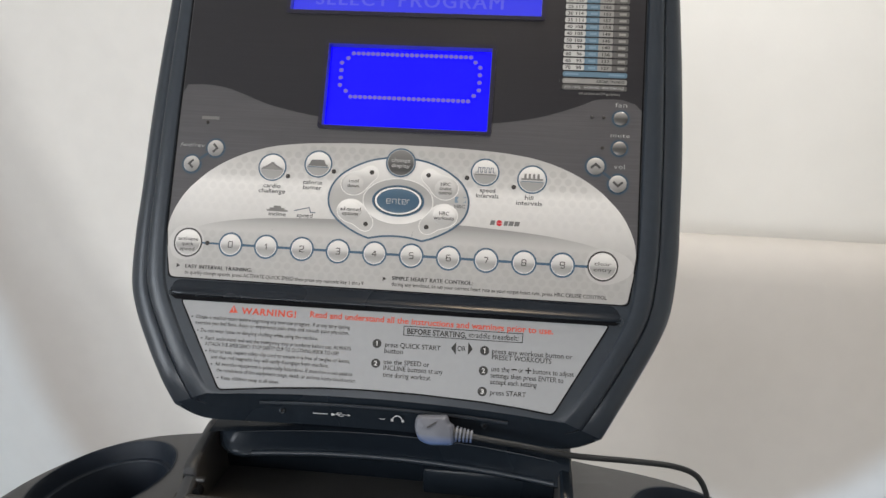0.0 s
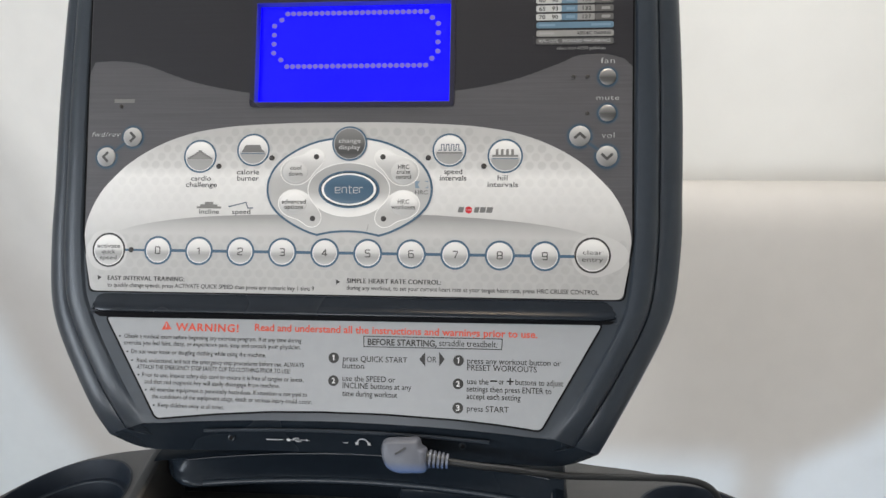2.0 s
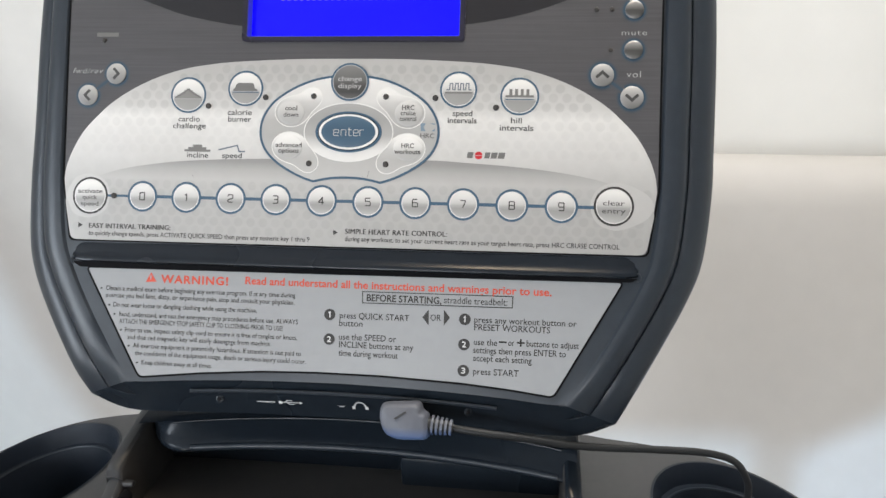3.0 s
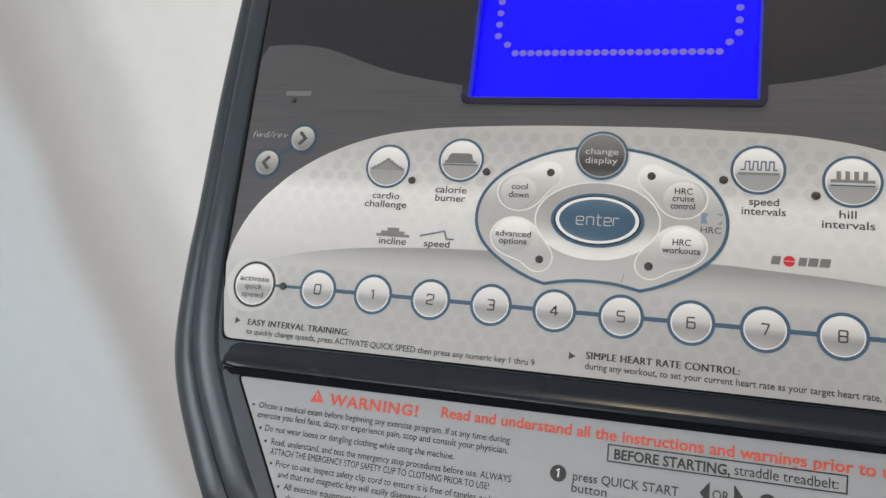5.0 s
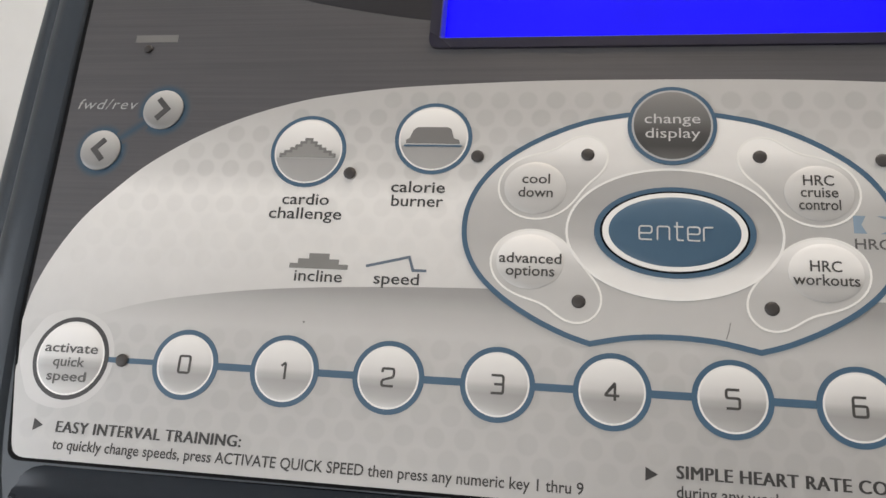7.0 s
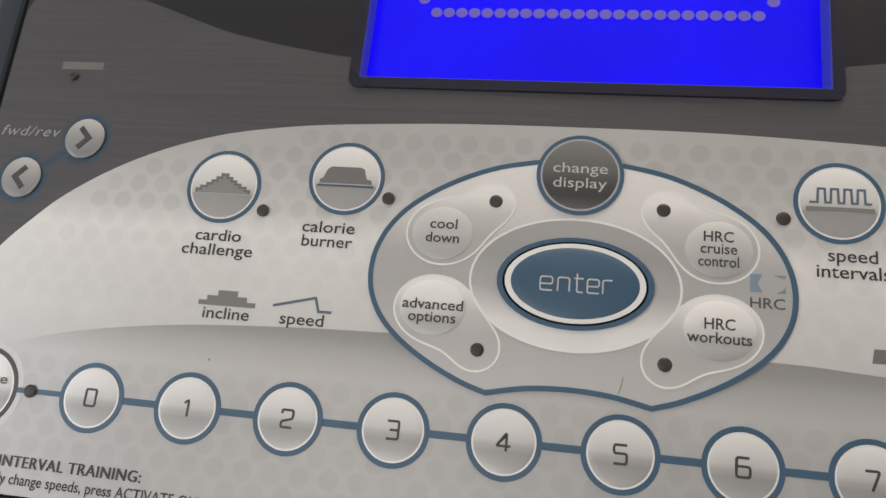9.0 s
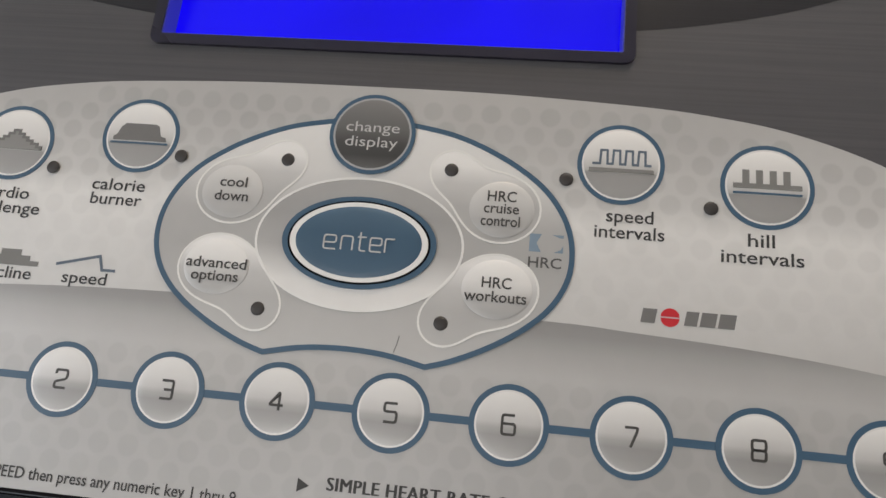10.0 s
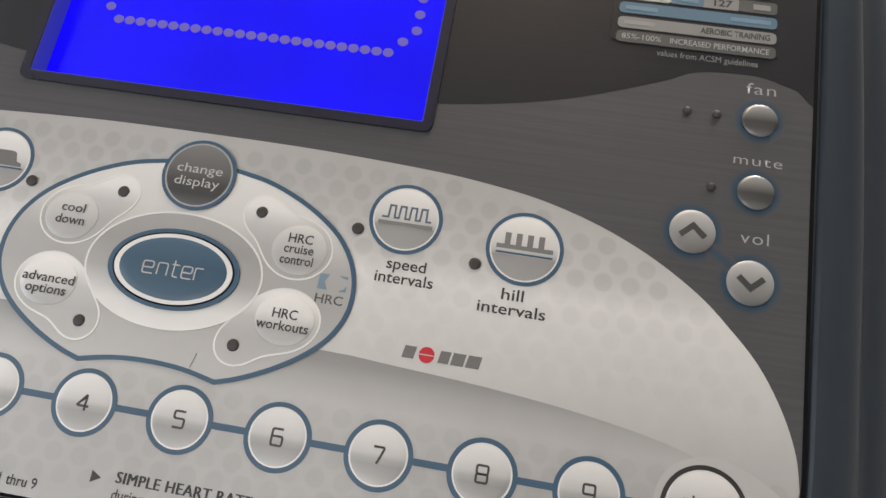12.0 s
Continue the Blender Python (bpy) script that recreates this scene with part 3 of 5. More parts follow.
housing = part("console_housing", housing_mesh, HOUSING, treadmill, "dark charcoal plastic console housing with a grooved rim", smooth=24)

# a slim moulded bar between the key panel and the instruction label
TRIM_LINE = [(0.0022, -0.0660), (0.0004, -0.0668), (-0.0002, -0.0690), (-0.0004, -0.0715), (-0.0010, -0.0735), (-0.0020, -0.0750), (-0.0026, -0.0762), (-0.0024, -0.0774), (-0.0012, -0.0782), (0.0022, -0.0786)]
rows = []
for i in range(41):
    x = -0.1635 + 0.3255 * i / 40
    end = max(0.0, abs(x + 0.00075) - 0.1570) / 0.0058
    slim = math.sqrt(max(0.0, 1 - min(end, 1) ** 2))
    rise = 0.0012 * (x + 0.16) / 0.32
    rows.append([(x, 0.0022 + (y - 0.0022) * (0.35 + 0.65 * slim), -0.0735 + (z + 0.0735) * (0.75 + 0.25 * slim) + rise) for y, z in TRIM_LINE])
trim = part("trim_bar", loft(rows, cap_first=True, cap_last=True), BAR, housing, "glossy dark moulded bar between key panel and label")
# Thin arcs in lighter plastic, added to give the slot's ends a highlight.
for sx in (-1, 1):
    arc = [(sx * (0.1615 + 0.0016 * math.cos(a)), -0.0010, -0.0768 + 0.0006 * sx - 0.0022 * math.sin(a)) for a in [math.pi * (i / 8 - 0.5) for i in range(9)]]
    part("slot_end_glint", tube(arc, 0.0005, 8), HOUSING, housing)
# Flat black plate that paints the shadow of the recess below the bar.
part("slot_shade", plate(rounded([(-0.1580, -0.0813), (0.1585, -0.0789), (0.1618, -0.0768), (-0.1628, -0.0782)], 0.0008), -0.0004, 0.001), SLOT, housing)

# printed key panel
SIDE = [(-0.1725, 0.2), (-0.1725, 0.12), (-0.1722, 0.05), (-0.1712, -0.03), (-0.1655, -0.0655), (0.1665, -0.0645), (0.1715, -0.03), (0.1712, 0.05), (0.1712, 0.12), (0.171, 0.2)]
overlay = part("overlay_panel", carve(plate(rounded(SIDE, 0.003), 0.0, 0.002, closed=True), window_cutters()), OVERLAY_GREY, treadmill, "graphite grey printed overlay film with fine horizontal lines")
# Black line painted in for the shadow in the gap round the film.
part("edge_gap_shade", stroke(rounded(SIDE, 0.003), 0.0011, -0.0001, 0.001, closed=True), SLOT, overlay)
black = [(-0.1715, 0.2), (-0.1715, 0.075)] + spline([(-0.1685, 0.0815), (-0.156, 0.0822), (-0.1435, 0.0812), (-0.1321, 0.0786), (-0.1169, 0.0731), (-0.0981, 0.067), (-0.065, 0.0609), (-0.03, 0.0585), (0, 0.058), (0.03, 0.0588), (0.063, 0.0612), (0.0846, 0.0644), (0.1046, 0.0692), (0.1277, 0.0777), (0.1376, 0.0821), (0.15, 0.0832), (0.1572, 0.0827), (0.166, 0.08)], 4) + [(0.1708, 0.075), (0.1705, 0.2)]
part("black_field", carve(plate(black, -0.00004, 0.001, closed=True), window_cutters()), OVERLAY_BLACK, overlay)
SILVER_RIGHT = [(0.0, 0.0419), (0.0240, 0.0418), (0.0430, 0.0413), (0.0685, 0.0400), (0.0838, 0.0384), (0.0990, 0.0358), (0.1150, 0.0309), (0.1296, 0.0242), (0.1424, 0.0160), (0.1510, 0.0083), (0.1592, -0.0006), (0.1655, -0.0112), (0.1693, -0.0214), (0.1705, -0.0300)]
SILVER_TOP = [(-x, z) for x, z in SILVER_RIGHT[:0:-1]] + SILVER_RIGHT
silver = spline(SILVER_TOP, 5) + rounded([(0.1700, -0.0400), (0.1655, -0.0642), (-0.1648, -0.0652), (-0.1698, -0.0400)], 0.004)[3:-3]
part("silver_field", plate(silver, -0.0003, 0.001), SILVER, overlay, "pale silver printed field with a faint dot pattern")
swoosh = spline([(-0.152, -0.0285), (-0.1368, -0.0238), (-0.1211, -0.0208), (-0.0999, -0.0182), (-0.0737, -0.0166), (-0.0464, -0.0158), (0, -0.0152), (0.047, -0.0151), (0.0655, -0.0160), (0.0913, -0.0176), (0.1162, -0.0202), (0.1379, -0.0240), (0.153, -0.0288)], 4) + [(0.1, -0.0285), (0, -0.0280), (-0.1, -0.0288)]
part("printed_band", plate(swoosh, -0.00033, 0, sides=False), BAND, overlay, "darker grey band printed across the silver")


def inside(p, poly):
    hit, j = False, len(poly) - 1
    for i in range(len(poly)):
        (xi, zi), (xj, zj) = poly[i], poly[j]
        if (zi > p[1]) != (zj > p[1]) and p[0] < (xj - xi) * (p[1] - zi) / (zj - zi) + xi:
            hit = not hit
        j = i
    return hit


def teardrop(a, b, soft=190.0, n=72):
    """The outline of two ovals (x, z, half width, half height) that flow into one another."""
    def gap(x, z):
        d = [(math.hypot((x - cx) / rx, (z - cz) / rz) - 1) * min(rx, rz) for cx, cz, rx, rz in (a, b)]
        return -math.log(sum(math.exp(-soft * q) for q in d)) / soft
    mx, mz = a[0] + (b[0] - a[0]) * 0.55, a[1] + (b[1] - a[1]) * 0.55
    out = []
    for i in range(n):
        c, s = math.cos(2 * math.pi * i / n), math.sin(2 * math.pi * i / n)
        lo, hi = 0.0, 0.03
        for _ in range(24):
            mid = (lo + hi) / 2
            lo, hi = (mid, hi) if gap(mx + c * mid, mz + s * mid) < 0 else (lo, mid)
        out.append((mx + c * lo, mz + s * lo))
    return out


def silver_dots():
    """Round dots that fade out towards their rims: strong in the upper part and at the foot, faint between."""
    bm = bmesh.new()
    uv = bm.loops.layers.uv.new("fade")
    luck = random.Random(4)
    dx, dz = 0.00735, 0.0052
    for row in range(-13, 9):
        for col in range(-24, 25):
            x, z = (col + 0.5 * ((row + 1) % 2)) * dx, row * dz - 0.0005
            wear = luck.uniform(0.7, 1.15)
            if -0.0310 < z < -0.0120:
                continue
            tone = 0.75 * wear if z > 0.0118 else (wear * 0.45 if z < -0.0290 else (0.38 * wear if z > 0.0020 else 0.22 * wear))
            if all(inside(p, silver) for p in ell(0.0031, 0.0031, x, z, 8)):
                c = bm.verts.new((x, -0.000315, z))
                ring = [bm.verts.new((a, -0.000315, b)) for a, b in ell(0.0030, 0.0030, x, z, 14)]
                for i in range(14):
                    for loop in bm.faces.new((c, ring[i - 1], ring[i])).loops:
                        loop[uv].uv = (1 if loop.vert is c else 0, tone)
    return bm


DOT = printed("silver_print_dots", SILVER_STOPS, span=0.066, vary=0.045)
nt = DOT.node_tree
scale = [n for n in nt.nodes if n.type == "VECT_MATH"][0]
layer, split, fade, tone, weigh, keep = [nt.nodes.new(k) for k in ("ShaderNodeUVMap", "ShaderNodeSeparateXYZ", "ShaderNodeMapRange", "ShaderNodeVectorMath", "ShaderNodeMath", "ShaderNodeMath")]
layer.uv_map = "fade"
fade.interpolation_type, tone.operation = "SMOOTHSTEP", "SCALE"
fade.inputs["From Max"].default_value, fade.inputs["To Min"].default_value, fade.inputs["To Max"].default_value = 0.30, 0.0, 0.135
nt.links.new(layer.outputs[0], split.inputs[0])
nt.links.new(split.outputs["X"], fade.inputs["Value"])
nt.links.new(scale.outputs[0], tone.inputs[0])
weigh.operation, keep.operation = "MULTIPLY", "SUBTRACT"
keep.inputs[0].default_value = 1.0
nt.links.new(fade.outputs[0], weigh.inputs[0])
nt.links.new(split.outputs["Y"], weigh.inputs[1])
nt.links.new(weigh.outputs[0], keep.inputs[1])
nt.links.new(keep.outputs[0], tone.inputs["Scale"])
nt.links.new(tone.outputs[0], nt.nodes["Principled BSDF"].inputs["Base Color"])
ob = part("printed_dots", silver_dots(), DOT, overlay, smooth=0)
tagged(ob, kind="stuff")
for x, z, tip, side in ((-0.1537, -0.0393, 0.0150, -1), (0.1480, -0.0382, 0.0212, 1)):
    pale = [(x + side * a, z + b) for a, b in spline([(-0.0124, 0), (-0.0090, 0.0088), (0, 0.0128), (0.0085, 0.0112), (tip * 0.82, 0.0066), (tip, 0.0004), (tip * 0.84, -0.0064), (0.0090, -0.0112), (0, -0.0130), (-0.0090, -0.0090)], 6, closed=True)]
    part("pale_field", plate(pale, -0.000375, 0, sides=False), SILVER_MID, overlay, "paler field printed behind a key")

# the big centre field round the enter key
EYE = [(-0.0112, 0.0315), (-0.0203, 0.0297), (-0.0287, 0.0266), (-0.0368, 0.0223), (-0.0440, 0.0168), (-0.0489, 0.0102), (-0.0512, 0.0030), (-0.0508, -0.0046), (-0.0474, -0.0116), (-0.0415, -0.0174), (-0.0337, -0.0224), (-0.0256, -0.0262), (-0.0194, -0.0282)]
eye_half = spline(EYE, 5)
eye = eye_half + spline([(-0.0194, -0.0282), (-0.0100, -0.0263), (0, -0.0257), (0.0100, -0.0263), (0.0194, -0.0282)], 5)[1:] + [(-x, z) for x, z in eye_half[::-1]][1:] + spline([(0.0112, 0.0315), (0, 0.0323), (-0.0112, 0.0315)], 4)[1:-1]
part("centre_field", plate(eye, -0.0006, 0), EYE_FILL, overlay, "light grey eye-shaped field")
part("centre_outline", stroke(eye, 0.0013, -0.00068, -0.0002, closed=True), BLUE, overlay, "steel blue outline")
for x, z, r in ((-0.0909, -0.0265, 0.0002), (-0.021, -0.0108, 0.00016)):
    part("speck", plate(ell(r, r * 1.4, x, z, 8), -0.00062, -0.0002), INK_PALE, overlay)
part("scratch", stroke([(0.0128, -0.0215), (0.0124, -0.0236), (0.0118, -0.0255)], 0.0002, -0.0007, -0.0002), INK_PALE, overlay)
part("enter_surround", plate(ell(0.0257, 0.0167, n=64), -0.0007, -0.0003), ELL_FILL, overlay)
part("enter_surround_line", band(ell(0.0259, 0.0169, n=64), ell(0.0253, 0.0163, n=64), -0.00078, -0.0002), SILVER_LIGHT, overlay)


# keys


def key_cap(name, x, z, rx, rz, ring, ring_mat, face_mat, label, rise=0.0002, white=0.00045, pale=None, lift=0.0004):
    """A round membrane key: coloured ring, pale ring and a slightly domed face."""
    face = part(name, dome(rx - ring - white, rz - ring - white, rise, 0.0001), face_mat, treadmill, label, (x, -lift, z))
    if ring:
        part("ring", band(ell(rx, rz), ell(rx - ring - 0.0001, rz - ring - 0.0001), -0.00006, 0.0003), ring_mat, face)
    if white:
        part("pale_ring", band(ell(rx - ring, rz - ring), ell(rx - ring - white - 0.0001, rz - ring - white - 0.0001), -0.0001, 0.0002), pale or RING_PALE, face)
    return face


def legend(key, lines, mat, front, height, name="legend", spacing=1.0, thick=0.0, bold=0.0):
    """Lettering on a key, line by line: text, left, right, baseline from the key's centre."""
    for body, x0, x1, z in lines:
        me = text_mesh(body, x0, z, x1, height, front, name, spacing, 0, thick, bold)
        part(name, me, mat, key)


def rounded_line(points, r):
    """An open line with its inner corners rounded."""
    return [points[0], *rounded(points, r, 3)[4:-4], points[-1]]


# squarish figures, in a box from -1 to 1
DIGITS = [
    [[(-1, -1), (1, -1), (1, 1), (-1, 1), (-1, -1)]],
    [[(-0.5, 0.55), (0.25, 1), (0.25, -1)]],
    [[(-1, 0.55), (-1, 1), (1, 1), (1, 0.05), (-1, -0.35), (-1, -1), (1, -1)]],
    [[(-1, 1), (1, 1), (1, 0), (-0.5, 0)], [(1, 0.05), (1, -1), (-1, -1)]],
    [[(1.15, -0.45), (-1.15, -0.45), (0.45, 1), (0.45, -1)]],
    [[(1, 1), (-1, 1), (-1, 0.1), (1, 0.1), (1, -1), (-1, -1)]],
    [[(0.9, 1), (-1, 1), (-1, -1), (1, -1), (1, 0.1), (-1, 0.1)]],
    [[(-1, 1), (1, 1), (0.7, 0.4), (-0.1, -1)]],
    [[(-1, 0), (-1, 1), (1, 1), (1, 0), (-1, 0)], [(-1, 0), (-1, -1), (1, -1), (1, 0), (-1, 0)]],
    [[(1, -0.1), (-1, -0.1), (-1, 1), (1, 1), (1, -1), (-0.9, -1)]],
]
for k in range(10):
    x = -0.1212 + 0.0268 * k
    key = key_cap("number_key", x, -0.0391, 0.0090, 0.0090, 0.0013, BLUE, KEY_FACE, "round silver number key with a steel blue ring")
    tagged(key, group="number keys")
    bm = bmesh.new()
    for line in DIGITS[k]:
        shut = line[0] == line[-1]
        pts = rounded(line[:-1], 0.32, 3) if shut else rounded_line(line, 0.32)
        stroke([(x * 0.00145, z * 0.0021) for x, z in pts], 0.0006, -0.00038, -0.0001, shut, bm)
    part("legend", bm, INK_KEY, key)
    x1 = x + 0.0268 - 0.0088 if k < 9 else 0.1380
    part("connecting_line", plate(box_2d(x + 0.0088, -0.0400, x1, -0.0382), -0.00043, 0), BLUE, overlay)
part("connecting_line", plate(box_2d(-0.1435, -0.0398, -0.1300, -0.0384), -0.00043, 0), BLUE, overlay)
key = key_cap("clear_entry_key", 0.1480, -0.0382, 0.0107, 0.0107, 0.0012, INK_RING, KEY_FACE, "larger round silver key with a dark ring")
legend(key, [("clear", -0.0058, 0.0058, 0.0004), ("entry", -0.0062, 0.0062, -0.0038)], INK_KEY, -0.00036, 0.0027)
key = key_cap("activate_key", -0.1537, -0.0393, 0.0109, 0.0109, 0.0012, INK_RING, KEY_FACE, "larger round silver key with a dark ring and worn legend")
legend(key, [("activate", -0.0077, 0.0077, 0.0014), ("quick", -0.0046, 0.0046, -0.0022), ("speed", -0.0056, 0.0056, -0.0060)], INK_WORN, -0.00036, 0.0025, bold=0.00012)

key = key_cap("cardio_challenge_key", -0.0958, 0.0205, 0.0107, 0.0105, 0.0011, BLUE, PROGRAM_FACE, "round silver program key with a stepped peak picture")
STEPS = [(0.0076, 0.0), (0.0064, 0.0009), (0.0048, 0.0018), (0.0034, 0.0027), (0.0021, 0.0036), (0.0008, 0.0046)]
stairs = []
for (w, h), (_, top) in zip(STEPS, STEPS[1:] + [(0, 0.0056)]):
    stairs += [(-w, h * 0.95 - 0.0020), (-w, top * 0.95 - 0.0020)]
stairs += [(-x, z) for x, z in stairs[::-1]]
part("icon", plate(stairs, -0.00038, -0.0001), CHART_GREY, key)
part("icon_line", stroke(stairs, 0.0007, -0.00042, -0.0001), INK_GREY, key)
key = key_cap("calorie_burner_key", -0.0614, 0.0246, 0.0105, 0.0103, 0.0011, BLUE, PROGRAM_FACE, "round silver program key with a flat-topped hill picture")
bm = plate([(x, z - 0.0014) for x, z in ((-0.0073, -0.0002), (0.0073, -0.0002), (0.0070, 0.0009), (0.0056, 0.0013), (0.0048, 0.0040), (0.0038, 0.0045), (-0.0044, 0.0045), (-0.0055, 0.0036), (-0.0064, 0.0013), (-0.0073, 0.0008))], -0.00038, -0.0001)
part("icon", bm, INK_GREY, key)
part("icon_line", plate(box_2d(-0.0078, -0.0025, 0.0078, -0.0020), -0.00038, -0.0001), BLUE, key)
key = key_cap("speed_intervals_key", 0.0617, 0.0246, 0.0104, 0.0103, 0.0011, BLUE, PROGRAM_FACE, "round silver program key with a square wave picture")
wave = [(-0.0068, -0.0001)]
for i in range(4):
    a = -0.0050 + 0.0030 * i
    wave += [(a, -0.0001), (a + 0.0002, 0.0034), (a + 0.0017, 0.0034), (a + 0.0018, -0.0001)]
wave += [(0.0072, -0.0001)]
part("icon", stroke(wave, 0.00055, -0.00038, -0.0001), BLUE_GREY, key)
part("icon_line", plate(box_2d(-0.0076, -0.0022, 0.0078, -0.0012), -0.00038, -0.0001), INK_PALE, key)
key = key_cap("hill_intervals_key", 0.0956, 0.0211, 0.0107, 0.0105, 0.0011, BLUE, PROGRAM_FACE, "round silver program key with a row of columns picture")
bm = plate(box_2d(-0.0078, -0.0006, 0.0078, 0.0006), -0.00038, -0.0001)
for i in range(4):
    plate(box_2d(-0.0057 + 0.0031 * i, 0.0005, -0.0041 + 0.0031 * i, 0.0040), -0.00038, -0.0001, bm)
part("icon", bm, INK_PALE, key)
part("icon_line", plate(box_2d(-0.0078, -0.0020, 0.0078, -0.0015), -0.00038, -0.0001), BLUE, key)

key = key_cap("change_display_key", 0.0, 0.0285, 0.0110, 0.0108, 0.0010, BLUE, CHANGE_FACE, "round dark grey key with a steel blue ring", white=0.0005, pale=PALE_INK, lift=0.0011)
legend(key, [("change", -0.0068, 0.0069, 0.0004), ("display", -0.0066, 0.0068, -0.0036)], LEGEND_GREY, -0.00036, 0.0027)

key = part("enter_key", dome(0.0156, 0.0089, 0.0005, 0.0008, n=56), ENTER_FACE, treadmill, "oval steel blue enter key", (0.0002, -0.0006, 0.0001))
part("ring", band(ell(0.0191, 0.0116, n=56), ell(0.0177, 0.0105, n=56), -0.0006, 0.0003), BLUE, key)
part("black_gap", band(ell(0.0178, 0.0106, n=56), ell(0.0170, 0.0099, n=56), -0.0004, 0.0003), SLOT, key)
part("pale_ring", band(ell(0.0171, 0.0100, n=56), ell(0.0155, 0.0088, n=56), -0.0008, 0.0003), SILVER_LIGHT, key)
LETTERS = {"e": [[(1, -1), (-1, -1), (-1, 1), (1, 1), (1, -0.05), (-1, -0.05)]], "n": [[(-1, -1), (-1, 1), (1, 1), (1, -1)]],
           "t": [[(-0.5, 1.7), (-0.5, -1), (1, -1)], [(-1.2, 1), (1, 1)]], "r": [[(-1, -1), (-1, 1), (1, 1)]]}
bm = bmesh.new()
for c, x, w in (("e", -0.0068, 0.0015), ("n", -0.0026, 0.0014), ("t", 0.0011, 0.0010), ("e", 0.0045, 0.0014), ("r", 0.0079, 0.0011)):
    for line in LETTERS[c]:
        stroke([(x + a * w, -0.0006 + b * 0.0017) for a, b in (rounded_line(line, 0.4) if len(line) > 2 else line)], 0.00036, -0.00145, -0.0012, bm=bm)
part("legend", bm, LEGEND_GREY, key)

CORNER_KEYS = [
    ("cool_down_key", -0.0338, 0.0110, -0.0210, 0.0203, 0.0089, 0.0075, [("cool", -0.0034, 0.0037, 0.0011), ("down", -0.0042, 0.0045, -0.0026)]),
    ("advanced_options_key", -0.0344, -0.0085, -0.0222, -0.0181, 0.0093, 0.0075, [("advanced", -0.0076, 0.0078, -0.0005), ("options", -0.0058, 0.0062, -0.0037)]),
    ("cruise_control_key", 0.0340, 0.0110, 0.0209, 0.0203, 0.0089, 0.0076, [("HRC", -0.0036, 0.0034, 0.0019), ("cruise", -0.0043, 0.0042, -0.0011), ("control", -0.0048, 0.0046, -0.0043)]),
    ("heart_rate_workouts_key", 0.0344, -0.0087, 0.0221, -0.0178, 0.0093, 0.0076, [("HRC", -0.0036, 0.0034, 0.0002), ("workouts", -0.0075, 0.0071, -0.0031)]),
]
for name, x, z, lx, lz, rx, rz, lines in CORNER_KEYS:
    drop = teardrop((x, z, rx + 0.0003, rz + 0.0006), (lx, lz, 0.0044, 0.0044))
    part("key_pad_line", stroke(drop, 0.0005, -0.00074, -0.0004, closed=True), PAD_LINE, overlay)
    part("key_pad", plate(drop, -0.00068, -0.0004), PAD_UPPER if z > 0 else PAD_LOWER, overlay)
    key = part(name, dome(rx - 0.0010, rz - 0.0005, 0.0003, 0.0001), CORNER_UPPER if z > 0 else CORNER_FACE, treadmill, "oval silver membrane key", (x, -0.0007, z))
    legend(key, lines, INK_KEY, -0.0005, 0.0026, bold=0.0001)

def soft_ring(r0, r1, y, n=32):
    """A flat printed ring that fades out towards its rim."""
    bm = bmesh.new()
    uv = bm.loops.layers.uv.new("fade")
    rings = [[bm.verts.new((a, y, b)) for a, b in ell(r, r, 0, 0, n)] for r in (r0, r1)]
    for i in range(n):
        for loop in bm.faces.new((rings[0][i - 1], rings[0][i], rings[1][i], rings[1][i - 1])).loops:
            loop[uv].uv = (1 if loop.vert in rings[0] else 0, 0)
    return bm


def soft_link(a, b, half, y):
    """A flat printed strip from a to b that fades out towards its sides."""
    bm = bmesh.new()
    uv = bm.loops.layers.uv.new("fade")
    way = Vector((b[0] - a[0], b[1] - a[1])).normalized()
    rows = [[bm.verts.new((p[0] - way.y * s, y, p[1] + way.x * s)) for p in (a, b)] for s in (-half, 0, half)]
    for lo, hi in zip(rows, rows[1:]):
        for loop in bm.faces.new((lo[0], lo[1], hi[1], hi[0])).loops:
            loop[uv].uv = (0.7 if loop.vert in rows[1] else 0, 0)
    return bm


for name, x, z, r, flip in (("volume_up_key", 0.1399, 0.0331, 0.0062, 1), ("volume_down_key", 0.1559, 0.0210, 0.0062, -1)):
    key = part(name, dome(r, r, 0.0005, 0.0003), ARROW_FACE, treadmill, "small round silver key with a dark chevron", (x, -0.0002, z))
    part("blue_halo", soft_ring(r - 0.0002, r + 0.0026, 0.00018), HALO, key, smooth=0)
    part("chevron", stroke([(-0.0033, -0.0014 * flip), (0, 0.0016 * flip), (0.0033, -0.0014 * flip)], 0.0016, -0.0009, -0.0004), CHEVRON, key)
for name, x, z, r, flip in (("forward_key", -0.1411, 0.0328, 0.0061, 1), ("reverse_key", -0.1582, 0.0200, 0.0061, -1)):
    key = part(name, dome(r, r, 0.0005, 0.0003), ARROW_FACE, treadmill, "small round silver key with a dark chevron", (x, -0.0002, z))
    part("blue_halo", soft_ring(r - 0.0002, r + 0.0026, 0.00018), HALO, key, smooth=0)
    part("chevron", stroke([(-0.0014 * flip, 0.0031), (0.0016 * flip, 0), (-0.0014 * flip, -0.0031)], 0.0016, -0.0009, -0.0004), CHEVRON, key)
for name, x, z in (("fan_key", 0.1560, 0.0690), ("mute_key", 0.1560, 0.0470)):
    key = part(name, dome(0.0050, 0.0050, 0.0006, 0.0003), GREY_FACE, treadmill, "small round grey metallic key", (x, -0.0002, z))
    part("blue_halo", soft_ring(0.0048, 0.0074, 0.00018), HALO, key, smooth=0)
